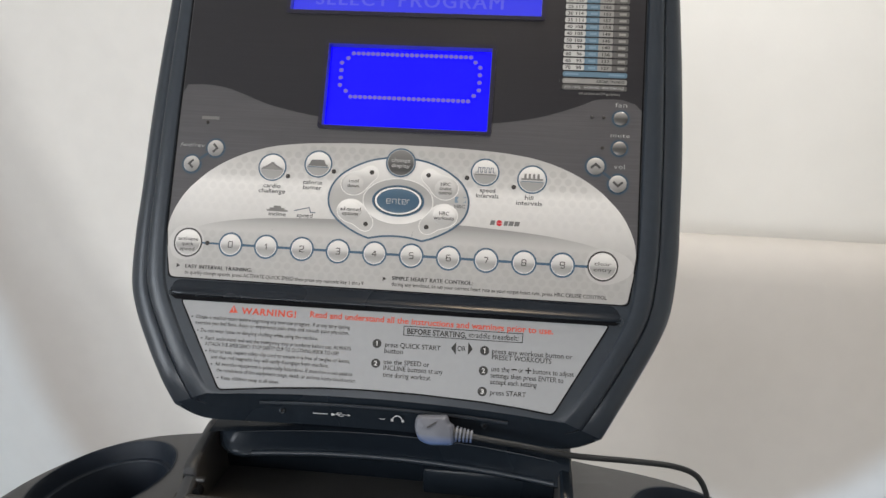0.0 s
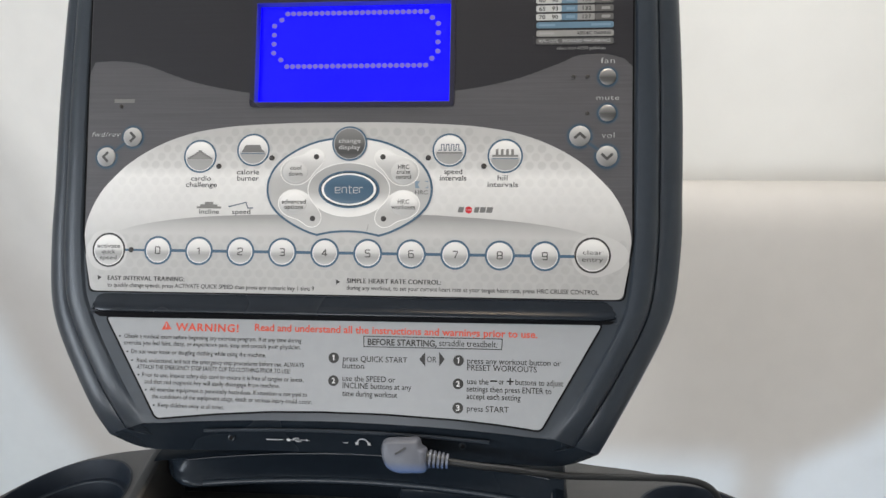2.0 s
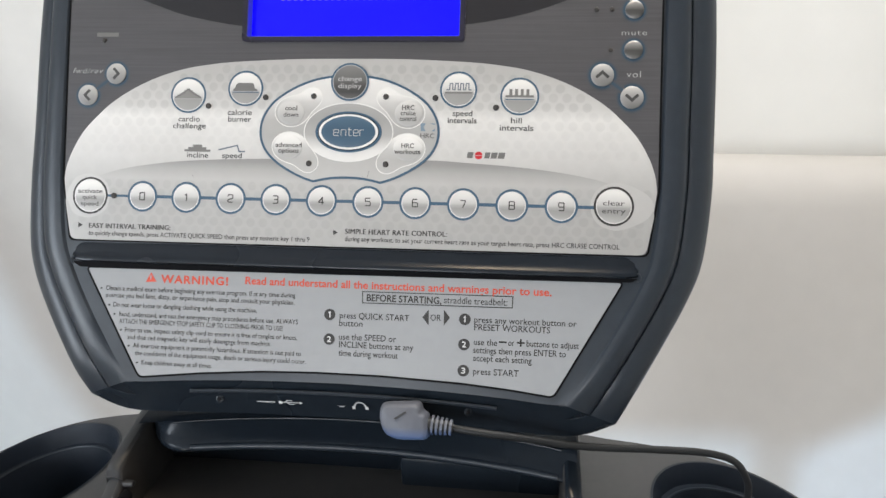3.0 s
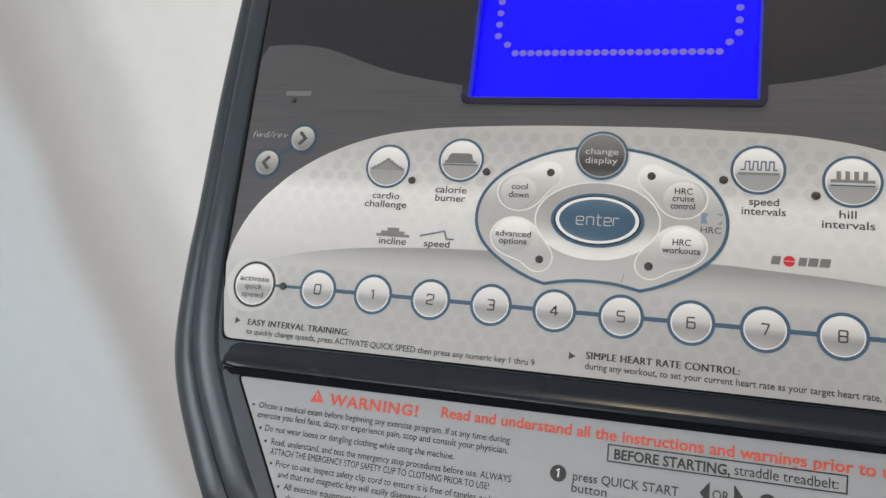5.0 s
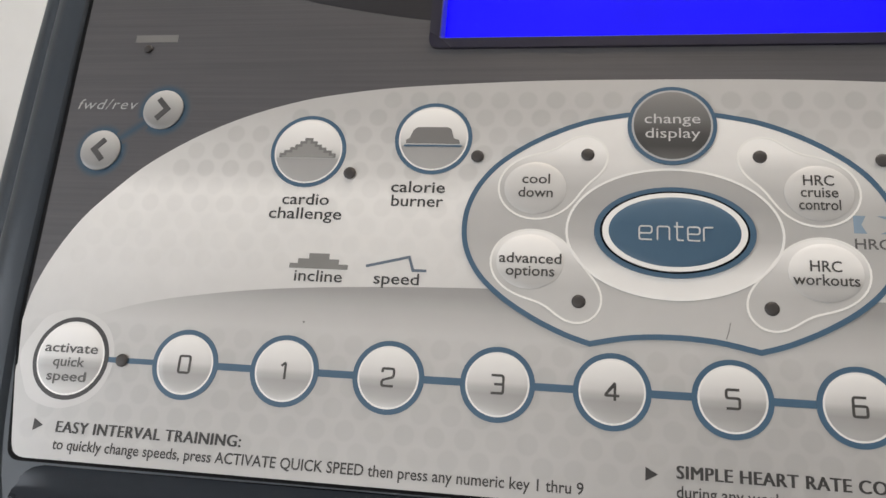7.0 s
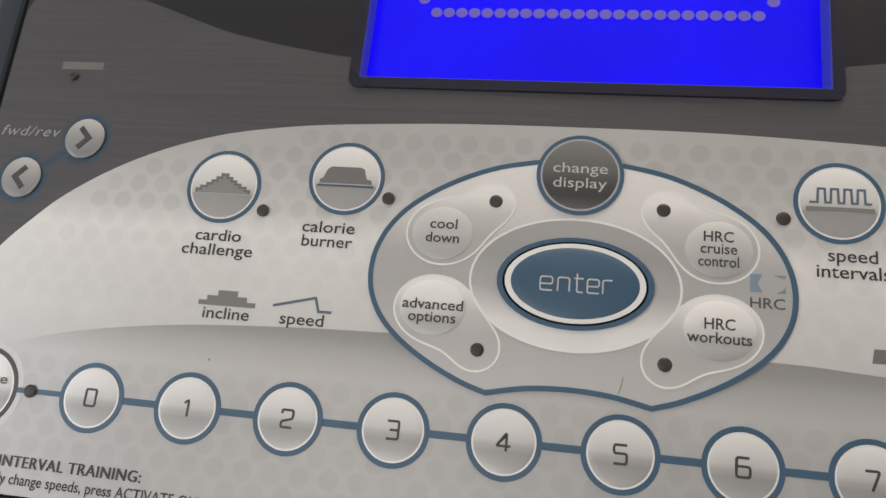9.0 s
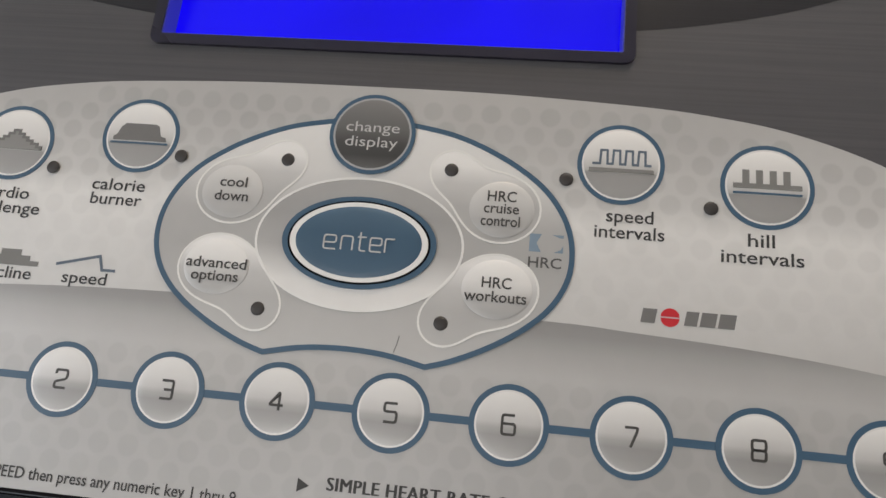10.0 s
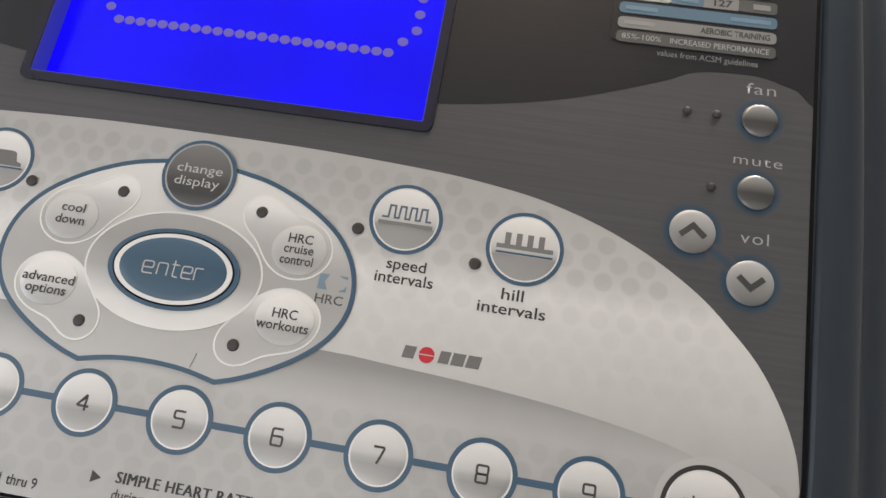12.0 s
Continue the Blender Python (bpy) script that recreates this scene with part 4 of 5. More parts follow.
part("halo_link", soft_link((0.1447, 0.0293), (0.1512, 0.0247), 0.0021, -0.00003), HALO, overlay, smooth=0)
part("halo_link", soft_link((-0.1531, 0.0238), (-0.1462, 0.0290), 0.0021, -0.00003), HALO, overlay, smooth=0)

led_mesh = mesh_of(dome(0.0017, 0.0017, 0.0003, 0.0001, n=20, rings=3), "indicator_light")
led_mesh.materials.append(LED_DARK)
for x, z in ((-0.0833, 0.0142), (-0.0492, 0.0195), (-0.0208, 0.0203), (0.0209, 0.0203), (-0.0222, -0.0181), (0.0221, -0.0178), (0.0489, 0.0198), (0.0828, 0.0148), (-0.1388, -0.0391)):
    part("indicator_light", led_mesh, LED_DARK, treadmill, "tiny dark unlit indicator light", (x, -0.0007, z))
small_led = mesh_of(dome(0.0013, 0.0013, 0.0005, 0.0002, n=16, rings=3), "indicator_light")
small_led.materials.append(LED_DARK)
for x, z in ((0.1357, 0.0693), (0.1440, 0.0693), (0.1440, 0.0469), (-0.1497, 0.0526)):
    part("indicator_light", small_led, LED_DARK, treadmill, "tiny dark unlit indicator light", (x, -0.0003, z))

# lettering printed on the key panel: text, left, right, baseline, height of capitals, ink
for body, x0, x1, z, h, mat in (
        ("cardio", -0.1013, -0.0882, 0.0051, 0.0031, INK), ("challenge", -0.1045, -0.0843, 0.0011, 0.0031, INK),
        ("calorie", -0.0716, -0.0572, 0.0092, 0.0031, INK), ("burner", -0.0712, -0.0574, 0.0053, 0.0031, INK),
        ("speed", 0.0588, 0.0698, 0.0100, 0.0031, INK), ("intervals", 0.0562, 0.0724, 0.0060, 0.0031, INK),
        ("hill", 0.0912, 0.0972, 0.0063, 0.0031, INK), ("intervals", 0.0852, 0.1036, 0.0022, 0.0031, INK),
        ("incline", -0.0951, -0.0822, -0.0158, 0.0030, INK), ("speed", -0.0738, -0.0620, -0.0157, 0.0030, INK),
        ("HRC", 0.0412, 0.0490, -0.0026, 0.0025, INK_WORN),
        ("fan", 0.1519, 0.1602, 0.0774, 0.0034, PALE_INK), ("mute", 0.1496, 0.1629, 0.0551, 0.0030, PALE_INK), ("vol", 0.1528, 0.1603, 0.0321, 0.0034, PALE_INK),
        ("fwd/rev", -0.1686, -0.1496, 0.0331, 0.0032, PALE_INK),
        ("EASY INTERVAL TRAINING:", -0.1537, -0.1030, -0.0583, 0.0028, INK_BROWN),
        ("to quickly change speeds, press ACTIVATE QUICK SPEED then press any numeric key 1 thru 9", -0.1537, -0.0200, -0.0625, 0.0026, INK_BROWN),
        ("SIMPLE HEART RATE CONTROL:", 0.0003, 0.0582, -0.0573, 0.0028, INK_BROWN),
        ("during any workout, to set your current heart rate as your target heart rate, press HRC CRUISE CONTROL", 0.0003, 0.1517, -0.0614, 0.0026, INK_BROWN)):
    word(body, x0, z, x1, h, mat, overlay, -0.00066 if body == "HRC" else (-0.00004 if mat is PALE_INK else -0.00042), shear=0.25 if body == "fwd/rev" else 0.0, spacing=1.08 if body.endswith(":") else (1.12 if mat is PALE_INK else 1.0), thick=-0.006 if mat is PALE_INK else 0.0, bold=0.0 if mat is PALE_INK else (0.0 if body.endswith(":") else 0.00009), twin=0.0003 if body.endswith(":") else 0.0)
for x in (-0.1603, -0.0064):
    part("pointer", plate([(x, -0.0583), (x, -0.0553), (x + 0.0027, -0.0568)], -0.00042, 0), INK_BROWN, overlay)
# small pictures over the words
bm = plate(box_2d(-0.0968, -0.0124, -0.0810, -0.0111), -0.00042, 0)
plate(box_2d(-0.0946, -0.0112, -0.0835, -0.0098), -0.00042, 0, bm)
plate(box_2d(-0.0917, -0.0099, -0.0862, -0.0083), -0.00042, 0, bm)
part("incline_picture", bm, INK_PALE, overlay)
part("speed_picture", stroke([(-0.0762, -0.0112), (-0.0650, -0.0084), (-0.0638, -0.0119), (-0.0603, -0.0119)], 0.0007, -0.00042, 0), BLUE_GREY, overlay)
bm = plate([(0.0412, 0.0056), (0.0440, 0.0056), (0.0429, 0.0034), (0.0440, 0.0012), (0.0412, 0.0012)], -0.00066, -0.0002)
plate([(0.0465, 0.0056), (0.0492, 0.0056), (0.0492, 0.0048), (0.0482, 0.0049)], -0.00066, -0.0002, bm)
plate([(0.0492, 0.0030), (0.0492, 0.0012), (0.0470, 0.0012), (0.0486, 0.0020)], -0.00066, -0.0002, bm)
part("heart_picture", bm, PALE_BLUE, overlay)
# maker's marks as plain shapes
for x0, x1 in ((0.0675, 0.0707), (0.0772, 0.0800), (0.0806, 0.0840), (0.0846, 0.0882)):
    part("logo_bar", plate([(x0, -0.0134), (x1, -0.0134), (x1 + 0.0006, -0.0101), (x0 + 0.0006, -0.0101)], -0.00042, 0), INK_GREY, overlay)
bm = plate(ell(0.0021, 0.0020, 0.0741, -0.0117, 20)[0:11], -0.00042, 0)
plate(ell(0.0021, 0.0020, 0.0741, -0.0120, 20)[10:] + [ell(0.0021, 0.0020, 0.0741, -0.0120, 20)[0]], -0.00042, 0, bm)
part("logo_disc", bm, LOGO_RED, overlay)
part("mark_bar", plate(box_2d(-0.1545, 0.0550, -0.1410, 0.0574), -0.00004, 0.0005), INK_GREY, overlay)
for x0, x1, mat in [(-0.0255 + 0.0052 * i, -0.0217 + 0.0052 * i, PALE_INK) for i in range(6)] + [(0.0085, 0.0330, OVERLAY_GREY)]:
    part("maker_bar", plate([(x0, 0.1795), (x1, 0.1795), (x1 + 0.0008, 0.1858), (x0 + 0.0008, 0.1858)], -0.0001, 0.0005), mat, overlay)

# displays


def display(x0, z0, x1, z1, label, lit=None):
    frame_out, frame_in = box_2d(x0 - 0.0029, z0 - 0.0029, x1 + 0.0029, z1 + 0.0029, 0.003), box_2d(x0, z0, x1, z1, 0.0006)
    glass = part("display", plate(box_2d(x0 - 0.0010, z0 - 0.0010, x1 + 0.0010, z1 + 0.0010), 0.0055, 0.0065), lit or LCD, treadmill, label)
    part("inner_wall", band(frame_in, box_2d(x0 + 0.0003, z0 + 0.0003, x1 - 0.0003, z1 - 0.0003, 0.0006), -0.0007, 0.0056), BLUE_PLASTIC, glass)
    part("display_frame", band(frame_out, frame_in, -0.0010, 0.0058), NAVY_DARK, glass)
    return glass


lcd = display(-0.0620, 0.0545, 0.0612, 0.1182, "lit blue rectangular display showing a dotted track")
track = []
for i in range(25):
    t = i / 24
    track += [(-0.0428 + 0.0883 * t, 0.1116), (-0.0424 + 0.0880 * t, 0.0778)]
for i in range(4):
    track += [(-0.0512, 0.1039 - 0.0058 * i), (0.0530, 0.1039 - 0.0058 * i)]
track += [(-0.0466, 0.1077), (0.0492, 0.1077), (-0.0464, 0.0821), (0.0494, 0.0821)]
DK, DX, DZ = 1.0085, -0.0007, 0.0006
dot_mesh = mesh_of(plate(ell(0.0017, 0.0015, 0, 0, 14), -0.0001, 0.0001), "track_dot")
dot_mesh.materials.append(LCD_DOT)
for x, z in track:
    part("track_dot", dot_mesh, LCD_DOT, lcd, "", (DX + x * DK, 0.0052, DZ + z * DK))
strip = display(-0.0950, 0.1440, 0.0957, 0.1662, "long lit blue display with a line of text", LCD_STRIP)
word("SELECT PROGRAM", -0.0772, 0.1515, 0.0670, 0.0110, LCD_DIM, strip, 0.0051, spacing=1.15, twin=0.0006)

# heart rate chart
chart = part("rate_chart", plate(box_2d(0.1115, 0.0895, 0.1605, 0.1622, 0.002), -0.0003, 0.0005), OVERLAY_BLACK, treadmill, "small printed table of heart rates")
first = [120, 117, 114, 111, 108, 105, 102, 99, 96, 93, 90]
third = [170, 166, 162, 157, 153, 149, 145, 140, 136, 132, 127]
for i in range(11):
    z, age = 0.1580 - 0.0052 * i, 20 + 5 * i
    part("row_cell", plate(rounded([(0.1130, z - 0.0020), (0.1283, z - 0.0020), (0.1283, z + 0.0020), (0.1130, z + 0.0020)], 0.0012, 3), -0.0005, 0), CHART_PALE, chart)
    part("row_cell", plate(box_2d(0.1283, z - 0.0020, 0.1378, z + 0.0020), -0.0005, 0), CHART_BLUE, chart)
    part("row_cell", plate(box_2d(0.1378, z - 0.0020, 0.1480, z + 0.0020), -0.0005, 0), CHART_GREY, chart)
    part("row_cell", plate(rounded([(0.1480, z - 0.0020), (0.1592, z - 0.0020), (0.1592, z + 0.0020), (0.1480, z + 0.0020)], 0.0012, 3), -0.0005, 0), CHART_DARK, chart)
    word(str(age), 0.1147, z - 0.0012, 0.1186, 0.0024, INK, chart, -0.0006, thick=0.02)
    word(str(first[i]), 0.1262 - (0.0055 if first[i] > 99 else 0.0037), z - 0.0012, 0.1262, 0.0024, INK, chart, -0.0006, thick=0.02)
    word(str(third[i]), 0.1408, z - 0.0011, 0.1461, 0.0022, INK, chart, -0.0006, thick=0.02)
    bm = plate(box_2d(0.1312, z - 0.0009, 0.1362, z + 0.0009), -0.0006, -0.0003)
    part("number_bar", bm, CHART_BLUE_LIGHT, chart)
    part("number_bar", plate(box_2d(0.1522, z - 0.0009, 0.1572, z + 0.0009), -0.0006, -0.0003), CHART_GREY, chart)
for z, mat, bars in ((0.1010, CHART_BLUE, [(0.1150, 0.1245), (0.1460, 0.1575)]), (0.0959, CHART_GREY, [(0.1150, 0.1240)]), (0.0911, CHART_DARK, [])):
    part("zone_strip", plate(rounded([(0.1132, z - 0.0019), (0.1594, z - 0.0019), (0.1594, z + 0.0019), (0.1132, z + 0.0019)], 0.0016, 4), -0.0005, 0), mat, chart)
    for a, b in bars:
        part("text_bar", plate(box_2d(a, z - 0.0007, b, z + 0.0007), -0.0006, -0.0003), CHART_BLUE_LIGHT if mat is CHART_BLUE else CHART_GREY_LIGHT, chart)
word("AEROBIC TRAINING", 0.1375, 0.0950, 0.1575, 0.0019, INK, chart, -0.0006, thick=0.02)
word("85%-100%", 0.1148, 0.0903, 0.1264, 0.0018, PALE_INK, chart, -0.0006)
word("INCREASED PERFORMANCE", 0.1290, 0.0903, 0.1575, 0.0018, PALE_INK, chart, -0.0006, thick=0.01)
word("values from ACSM guidelines", 0.1255, 0.0858, 0.1545, 0.0019, LEGEND_DIM, chart, -0.0006)
word("TARGET HEART", 0.1254, 0.1718, 0.1546, 0.0028, PALE_INK, chart, -0.0006)
word("RATE CHART", 0.1254, 0.1675, 0.1490, 0.0028, PALE_INK, chart, -0.0006)
part("heart_picture", stroke([(0.1173, 0.1748), (0.1171, 0.1683), (0.1218, 0.1683), (0.1226, 0.1692)], 0.0010, -0.0006, 0), INK_PALE, chart)
for body, a, b in (("60%", 0.1205, 0.1270), ("75%", 0.1305, 0.1365), ("85%", 0.1400, 0.1462), ("100%", 0.1500, 0.1582)):
    word(body, a, 0.1617, b, 0.0024, LEGEND_DIM, chart, -0.0006)
part("text_bar", plate(box_2d(0.1140, 0.1620, 0.1185, 0.1636), -0.0006, 0), INK_PALE, chart)

# instruction label
LABEL_EDGE = rounded([(-0.1540, -0.0812), (0.1545, -0.0788), (0.1190, -0.1426), (0.0950, -0.1398), (0.0688, -0.1377), (0.0241, -0.1360), (-0.0133, -0.1360), (-0.0446, -0.1370), (-0.0800, -0.1397), (-0.1186, -0.1440)], 0.0032, 4)
warning = part("instruction_label", plate(LABEL_EDGE, 0.0, 0.003), LABEL, treadmill, "light grey printed warning and instruction label")
TOP = -0.0002
# Here too the gap's shadow is drawn as a black line.
part("edge_gap_shade", stroke(LABEL_EDGE, 0.0011, -0.0001, 0.002, closed=True), SLOT, warning)
part("warning_triangle", plate([(-0.1168, -0.0888), (-0.1103, -0.0884), (-0.1138, -0.0832)], TOP, 0.001), RED_INK, warning)
part("warning_mark", plate(box_2d(-0.1141, -0.0872, -0.1134, -0.0848), TOP - 0.0001, 0), LABEL, warning)
word("WARNING!", -0.1076, -0.0889, -0.0670, 0.0045, RED_INK, warning, TOP, bold=0.0004, spacing=1.15)
word("Read and understand all the instructions and warnings prior to use.", -0.0567, -0.0878, 0.1163, 0.0042, RED_INK, warning, TOP, bold=0.00025)
for body, x0, x1, z in (
        ("Obtain a medical exam before beginning any exercise program. If at any time during", -0.1411, -0.0270, -0.0944),
        ("exercise you feel faint, dizzy, or experience pain, stop and consult your physician.", -0.1411, -0.0273, -0.0985),
        ("Do not wear loose or dangling clothing while using the machine.", -0.1362, -0.0491, -0.1039),
        ("Read, understand, and test the emergency stop procedures before use. ALWAYS", -0.1322, -0.0249, -0.1093),
        ("ATTACH THE EMERGENCY STOP SAFETY CLIP TO CLOTHING PRIOR TO USE!", -0.1320, -0.0336, -0.1134),
        ("Prior to use, inspect safety clip cord to ensure it is free of tangles or knots,", -0.1283, -0.0249, -0.1182),
        ("and that red magnetic key will easily disengage from machine.", -0.1266, -0.0398, -0.1224),
        ("All exercise equipment is potentially hazardous. If attention is not paid to", -0.1229, -0.0224, -0.1271),
        ("the conditions of the equipment usage, death or serious injury could occur.", -0.1215, -0.0193, -0.1314),
        ("Keep children away at all times.", -0.1172, -0.0744, -0.1366)):
    word(body, x0, z, x1, 0.0027, INK_BROWN, warning, TOP)
for x, z in ((-0.1440, -0.0933), (-0.1387, -0.1029), (-0.1352, -0.1082), (-0.1308, -0.1171), (-0.1256, -0.1262), (-0.1200, -0.1356)):
    part("bullet", plate(ell(0.0006, 0.0006, x, z, 8), TOP, 0.001), INK_BROWN, warning)
part("heading_box", stroke([(0.0119, -0.0957), (0.0953, -0.0951), (0.0955, -0.0889), (0.0117, -0.0894)], 0.0005, TOP, 0.001, closed=True), INK_BROWN, warning)
word("BEFORE STARTING,", 0.0142, -0.0945, 0.0563, 0.0037, INK_BROWN, warning, TOP, bold=0.0003)
word("straddle treadbelt:", 0.0578, -0.0940, 0.0926, 0.0037, INK_BROWN, warning, TOP)
for n, x, z in (("1", -0.0066, -0.1030), ("2", -0.0064, -0.1168), ("1", 0.0696, -0.1024), ("2", 0.0696, -0.1162), ("3", 0.0697, -0.1305)):
    disc = part("step_disc", plate(ell(0.0032, 0.0032, x, z, 28), TOP, 0.001), INK_BROWN, warning)
    if n == "1":
        part("lettering", stroke([(x - 0.0007, z + 0.0010), (x + 0.0001, z + 0.0015), (x + 0.0001, z - 0.0016)], 0.0006, TOP - 0.0001, TOP), LABEL_WHITE, warning)
    else:
        word(n, x - 0.0011, z - 0.0015, x + 0.0011, 0.0031, LABEL_WHITE, warning, TOP - 0.0001, thick=0.02)
for body, x0, x1, z in (
        ("press QUICK START", -0.0008, 0.0386, -0.1048), ("button", -0.0010, 0.0124, -0.1091),
        ("use the SPEED or", -0.0008, 0.0317, -0.1167), ("INCLINE buttons at any", -0.0006, 0.0415, -0.1210), ("time during workout", -0.0007, 0.0330, -0.1258),
        ("OR", 0.0505, 0.0564, -0.1039),
        ("press any workout button or", 0.0748, 0.1302, -0.1039), ("PRESET WORKOUTS", 0.0749, 0.1161, -0.1080),
        ("use the", 0.0750, 0.0877, -0.1161), ("or", 0.0938, 0.0970, -0.1157), ("buttons to adjust", 0.1037, 0.1317, -0.1157),
        ("settings then press ENTER to", 0.0748, 0.1249, -0.1205), ("accept each setting", 0.0749, 0.1068, -0.1249),
        ("press START", 0.0751, 0.0999, -0.1322)):
    word(body, x0, z, x1, 0.0034, INK_BROWN, warning, TOP, thick=0.004)
part("arrow", plate([(0.0460, -0.1022), (0.0494, -0.0979), (0.0496, -0.1066)], TOP, 0.001), INK_BROWN, warning)
part("arrow", plate([(0.0613, -0.1019), (0.0579, -0.0976), (0.0581, -0.1063)], TOP, 0.001), INK_BROWN, warning)
part("minus_sign", plate(box_2d(0.0888, -0.1144, 0.0929, -0.1135), TOP, 0.001), INK_BROWN, warning)
bm = plate(box_2d(0.0985, -0.1143, 0.1026, -0.1134), TOP, 0.001)
plate(box_2d(0.1001, -0.1159, 0.1010, -0.1118), TOP - 0.00005, 0.001, bm)
part("plus_sign", bm, INK_BROWN, warning)

# ---- the treadmill: tray, cup holders, bin, uprights ----


def world_part(name, bm, mat, parent, label="", smooth=40):
    ob = part(name, bm, mat, parent, label, smooth=smooth)
    ob.matrix_basis = Matrix.Identity(4)
    return ob


CUP_X, CUP_Y, CUP_R = 0.2495, 0.0, 0.0605


def tray_height(x, y):
    a = abs(x)
    return 1.05 - 0.2 * (max(a, 0.15) - 0.24)


TRAY_EDGE = [(0, 0.062), (0.08, 0.062), (0.154, 0.062), (0.20, 0.068), (0.235, 0.070), (0.262, 0.067), (0.285, 0.058), (0.305, 0.042), (0.322, 0.020), (0.333, -0.005), (0.337, -0.04), (0.328, -0.09), (0.30, -0.13), (0.25, -0.155), (0.15, -0.168), (0, -0.17)]


def tray_body():
    half = spline(TRAY_EDGE, 4)
    edge = half + [(-x, y) for x, y in half[-2:0:-1]]
    cx = lambda p, s: (p[0] * s, -0.04 + (p[1] + 0.04) * s)
    rows = []
    for s, dz in ((0.80, -0.085), (0.96, -0.075), (0.995, -0.05), (1.0, -0.008), (0.992, -0.002), (0.975, 0.0)):
        rows.append([(*cx(p, s), tray_height(*cx(p, s)) + dz) for p in edge])
    for s in (0.9, 0.8, 0.7, 0.6, 0.45, 0.3, 0.15):
        rows.append([(*cx(p, s), tray_height(*cx(p, s))) for p in edge])
    return loft(rows, cap_first=True, cap_last=True)


def drum(x, y, r, z0, z1, n=48):
    bm = bmesh.new()
    bmesh.ops.create_cone(bm, cap_ends=True, segments=n, radius1=r, radius2=r, depth=z1 - z0, matrix=Matrix.Translation((x, y, (z0 + z1) / 2)))
    return bm


tray_mesh = carve(tray_body(), [drum(CUP_X, CUP_Y, CUP_R, 0.96, 1.2), drum(-CUP_X, CUP_Y, CUP_R, 0.96, 1.2)])
tray = world_part("tray", tray_mesh, TRAY, treadmill, "moulded dark grey plastic tray round the console's foot")


def cup_holder(sx):
    rows = []
    for r, dz in ((CUP_R + 0.0010, 0.0004), (CUP_R - 0.0006, 0.0006), (CUP_R - 0.0018, -0.0012), (CUP_R - 0.0035, -0.0135), (CUP_R - 0.0042, -0.0150), (CUP_R - 0.0075, -0.0156), (CUP_R - 0.0090, -0.0175), (CUP_R - 0.012, -0.11)):
        ring = []
        for i in range(64):
            a = 2 * math.pi * i / 64
            x, y = sx * CUP_X + r * math.cos(a), CUP_Y + r * math.sin(a)
            ring.append((x, y, tray_height(x, y) + dz if dz > -0.1 else 0.972))
        rows.append(ring)
    return loft(rows, cap_last=True)


for sx in (-1, 1):
    cup = world_part("cup_holder", cup_holder(sx), CUP, treadmill, "deep round dark cup holder with an inner ledge")
    # A bead in lighter plastic stands for the highlight along the ledge.
    ring = [(sx * CUP_X + (CUP_R - 0.0076) * math.cos(a), CUP_Y + (CUP_R - 0.0076) * math.sin(a)) for a in [2 * math.pi * i / 64 for i in range(65)]]
    world_part("ledge", tube([(x, y, tray_height(x, y) - 0.0160) for x, y in ring], 0.0008, 8), HOUSING, cup, "lighter bead along the inner ledge, in place of its highlight")



def arc_y(x):
    return -1.05 * x * x


def bin_profile(points, half, n=40, fade=0.0):
    """A moulding with one cross-section (y, z), swept along x and bowed in plan; its front eases back over fade at one end."""
    rows = []
    for i in range(n + 1):
        x = -half + 2 * half * i / n
        ease = math.sin(math.pi / 2 * min(1.0, (x + half) / fade)) if fade else 1.0
        rows.append([(x, y + arc_y(x) * k if y > -0.022 else -0.022 + (y + arc_y(x) * k + 0.022) * ease, z + h * arc_y(x)) for y, z, k, h in points])
    return loft(rows, closed=True, cap_first=True, cap_last=True)


back_wall = [(0.03, 1.060, 0, 0), (0.03, 1.126, 0, 0), (-0.0150, 1.1255, 0.9, 0.1), (-0.0200, 1.1245, 0.9, 0.1), (-0.0225, 1.1225, 0.9, 0.1), (-0.0300, 1.1165, 0.75, 0.15), (-0.0345, 1.1145, 0.7, 0.15), (-0.0362, 1.1118, 0.68, 0.15), (-0.0345, 1.1090, 0.65, 0.15), (-0.0240, 1.1050, 0.5, 0.1), (-0.0130, 1.1000, 0.35, 0), (-0.0080, 1.0930, 0.25, 0), (-0.0060, 1.0760, 0.1, 0), (-0.0060, 1.060, 0, 0)]
storage = world_part("storage_bin", bin_profile(back_wall, 0.135, fade=0.03), HOUSING_DARK, treadmill, "recessed storage bin with a ridged back wall", 60)
world_part("bin_floor", solid_box(-0.136, -0.086, 1.058, 0.131, -0.003, 1.0770), BIN, storage, "glossy dark brown bin floor")
front_lip = [(-0.0770, 1.060, -0.1, 0), (-0.0765, 1.0910, -0.1, 0), (-0.0775, 1.0945, -0.1, 0), (-0.0800, 1.0962, -0.1, 0), (-0.0840, 1.0960, -0.1, 0), (-0.0860, 1.0945, -0.1, 0), (-0.0868, 1.0915, -0.1, 0), (-0.0880, 1.060, -0.1, 0)]
world_part("front_lip", bin_profile(front_lip, 0.1425), LIP, storage, "rounded front lip of the bin", 35)
SIDE_LINE = [(0.02, 1.055), (0.02, 1.1235), (-0.023, 1.1225), (-0.050, 1.1160), (-0.0640, 1.1118), (-0.0665, 1.1095), (-0.0672, 1.1050), (-0.0660, 1.1030), (-0.0730, 1.0985), (-0.0860, 1.0955), (-0.0900, 1.0930), (-0.0910, 1.055)]
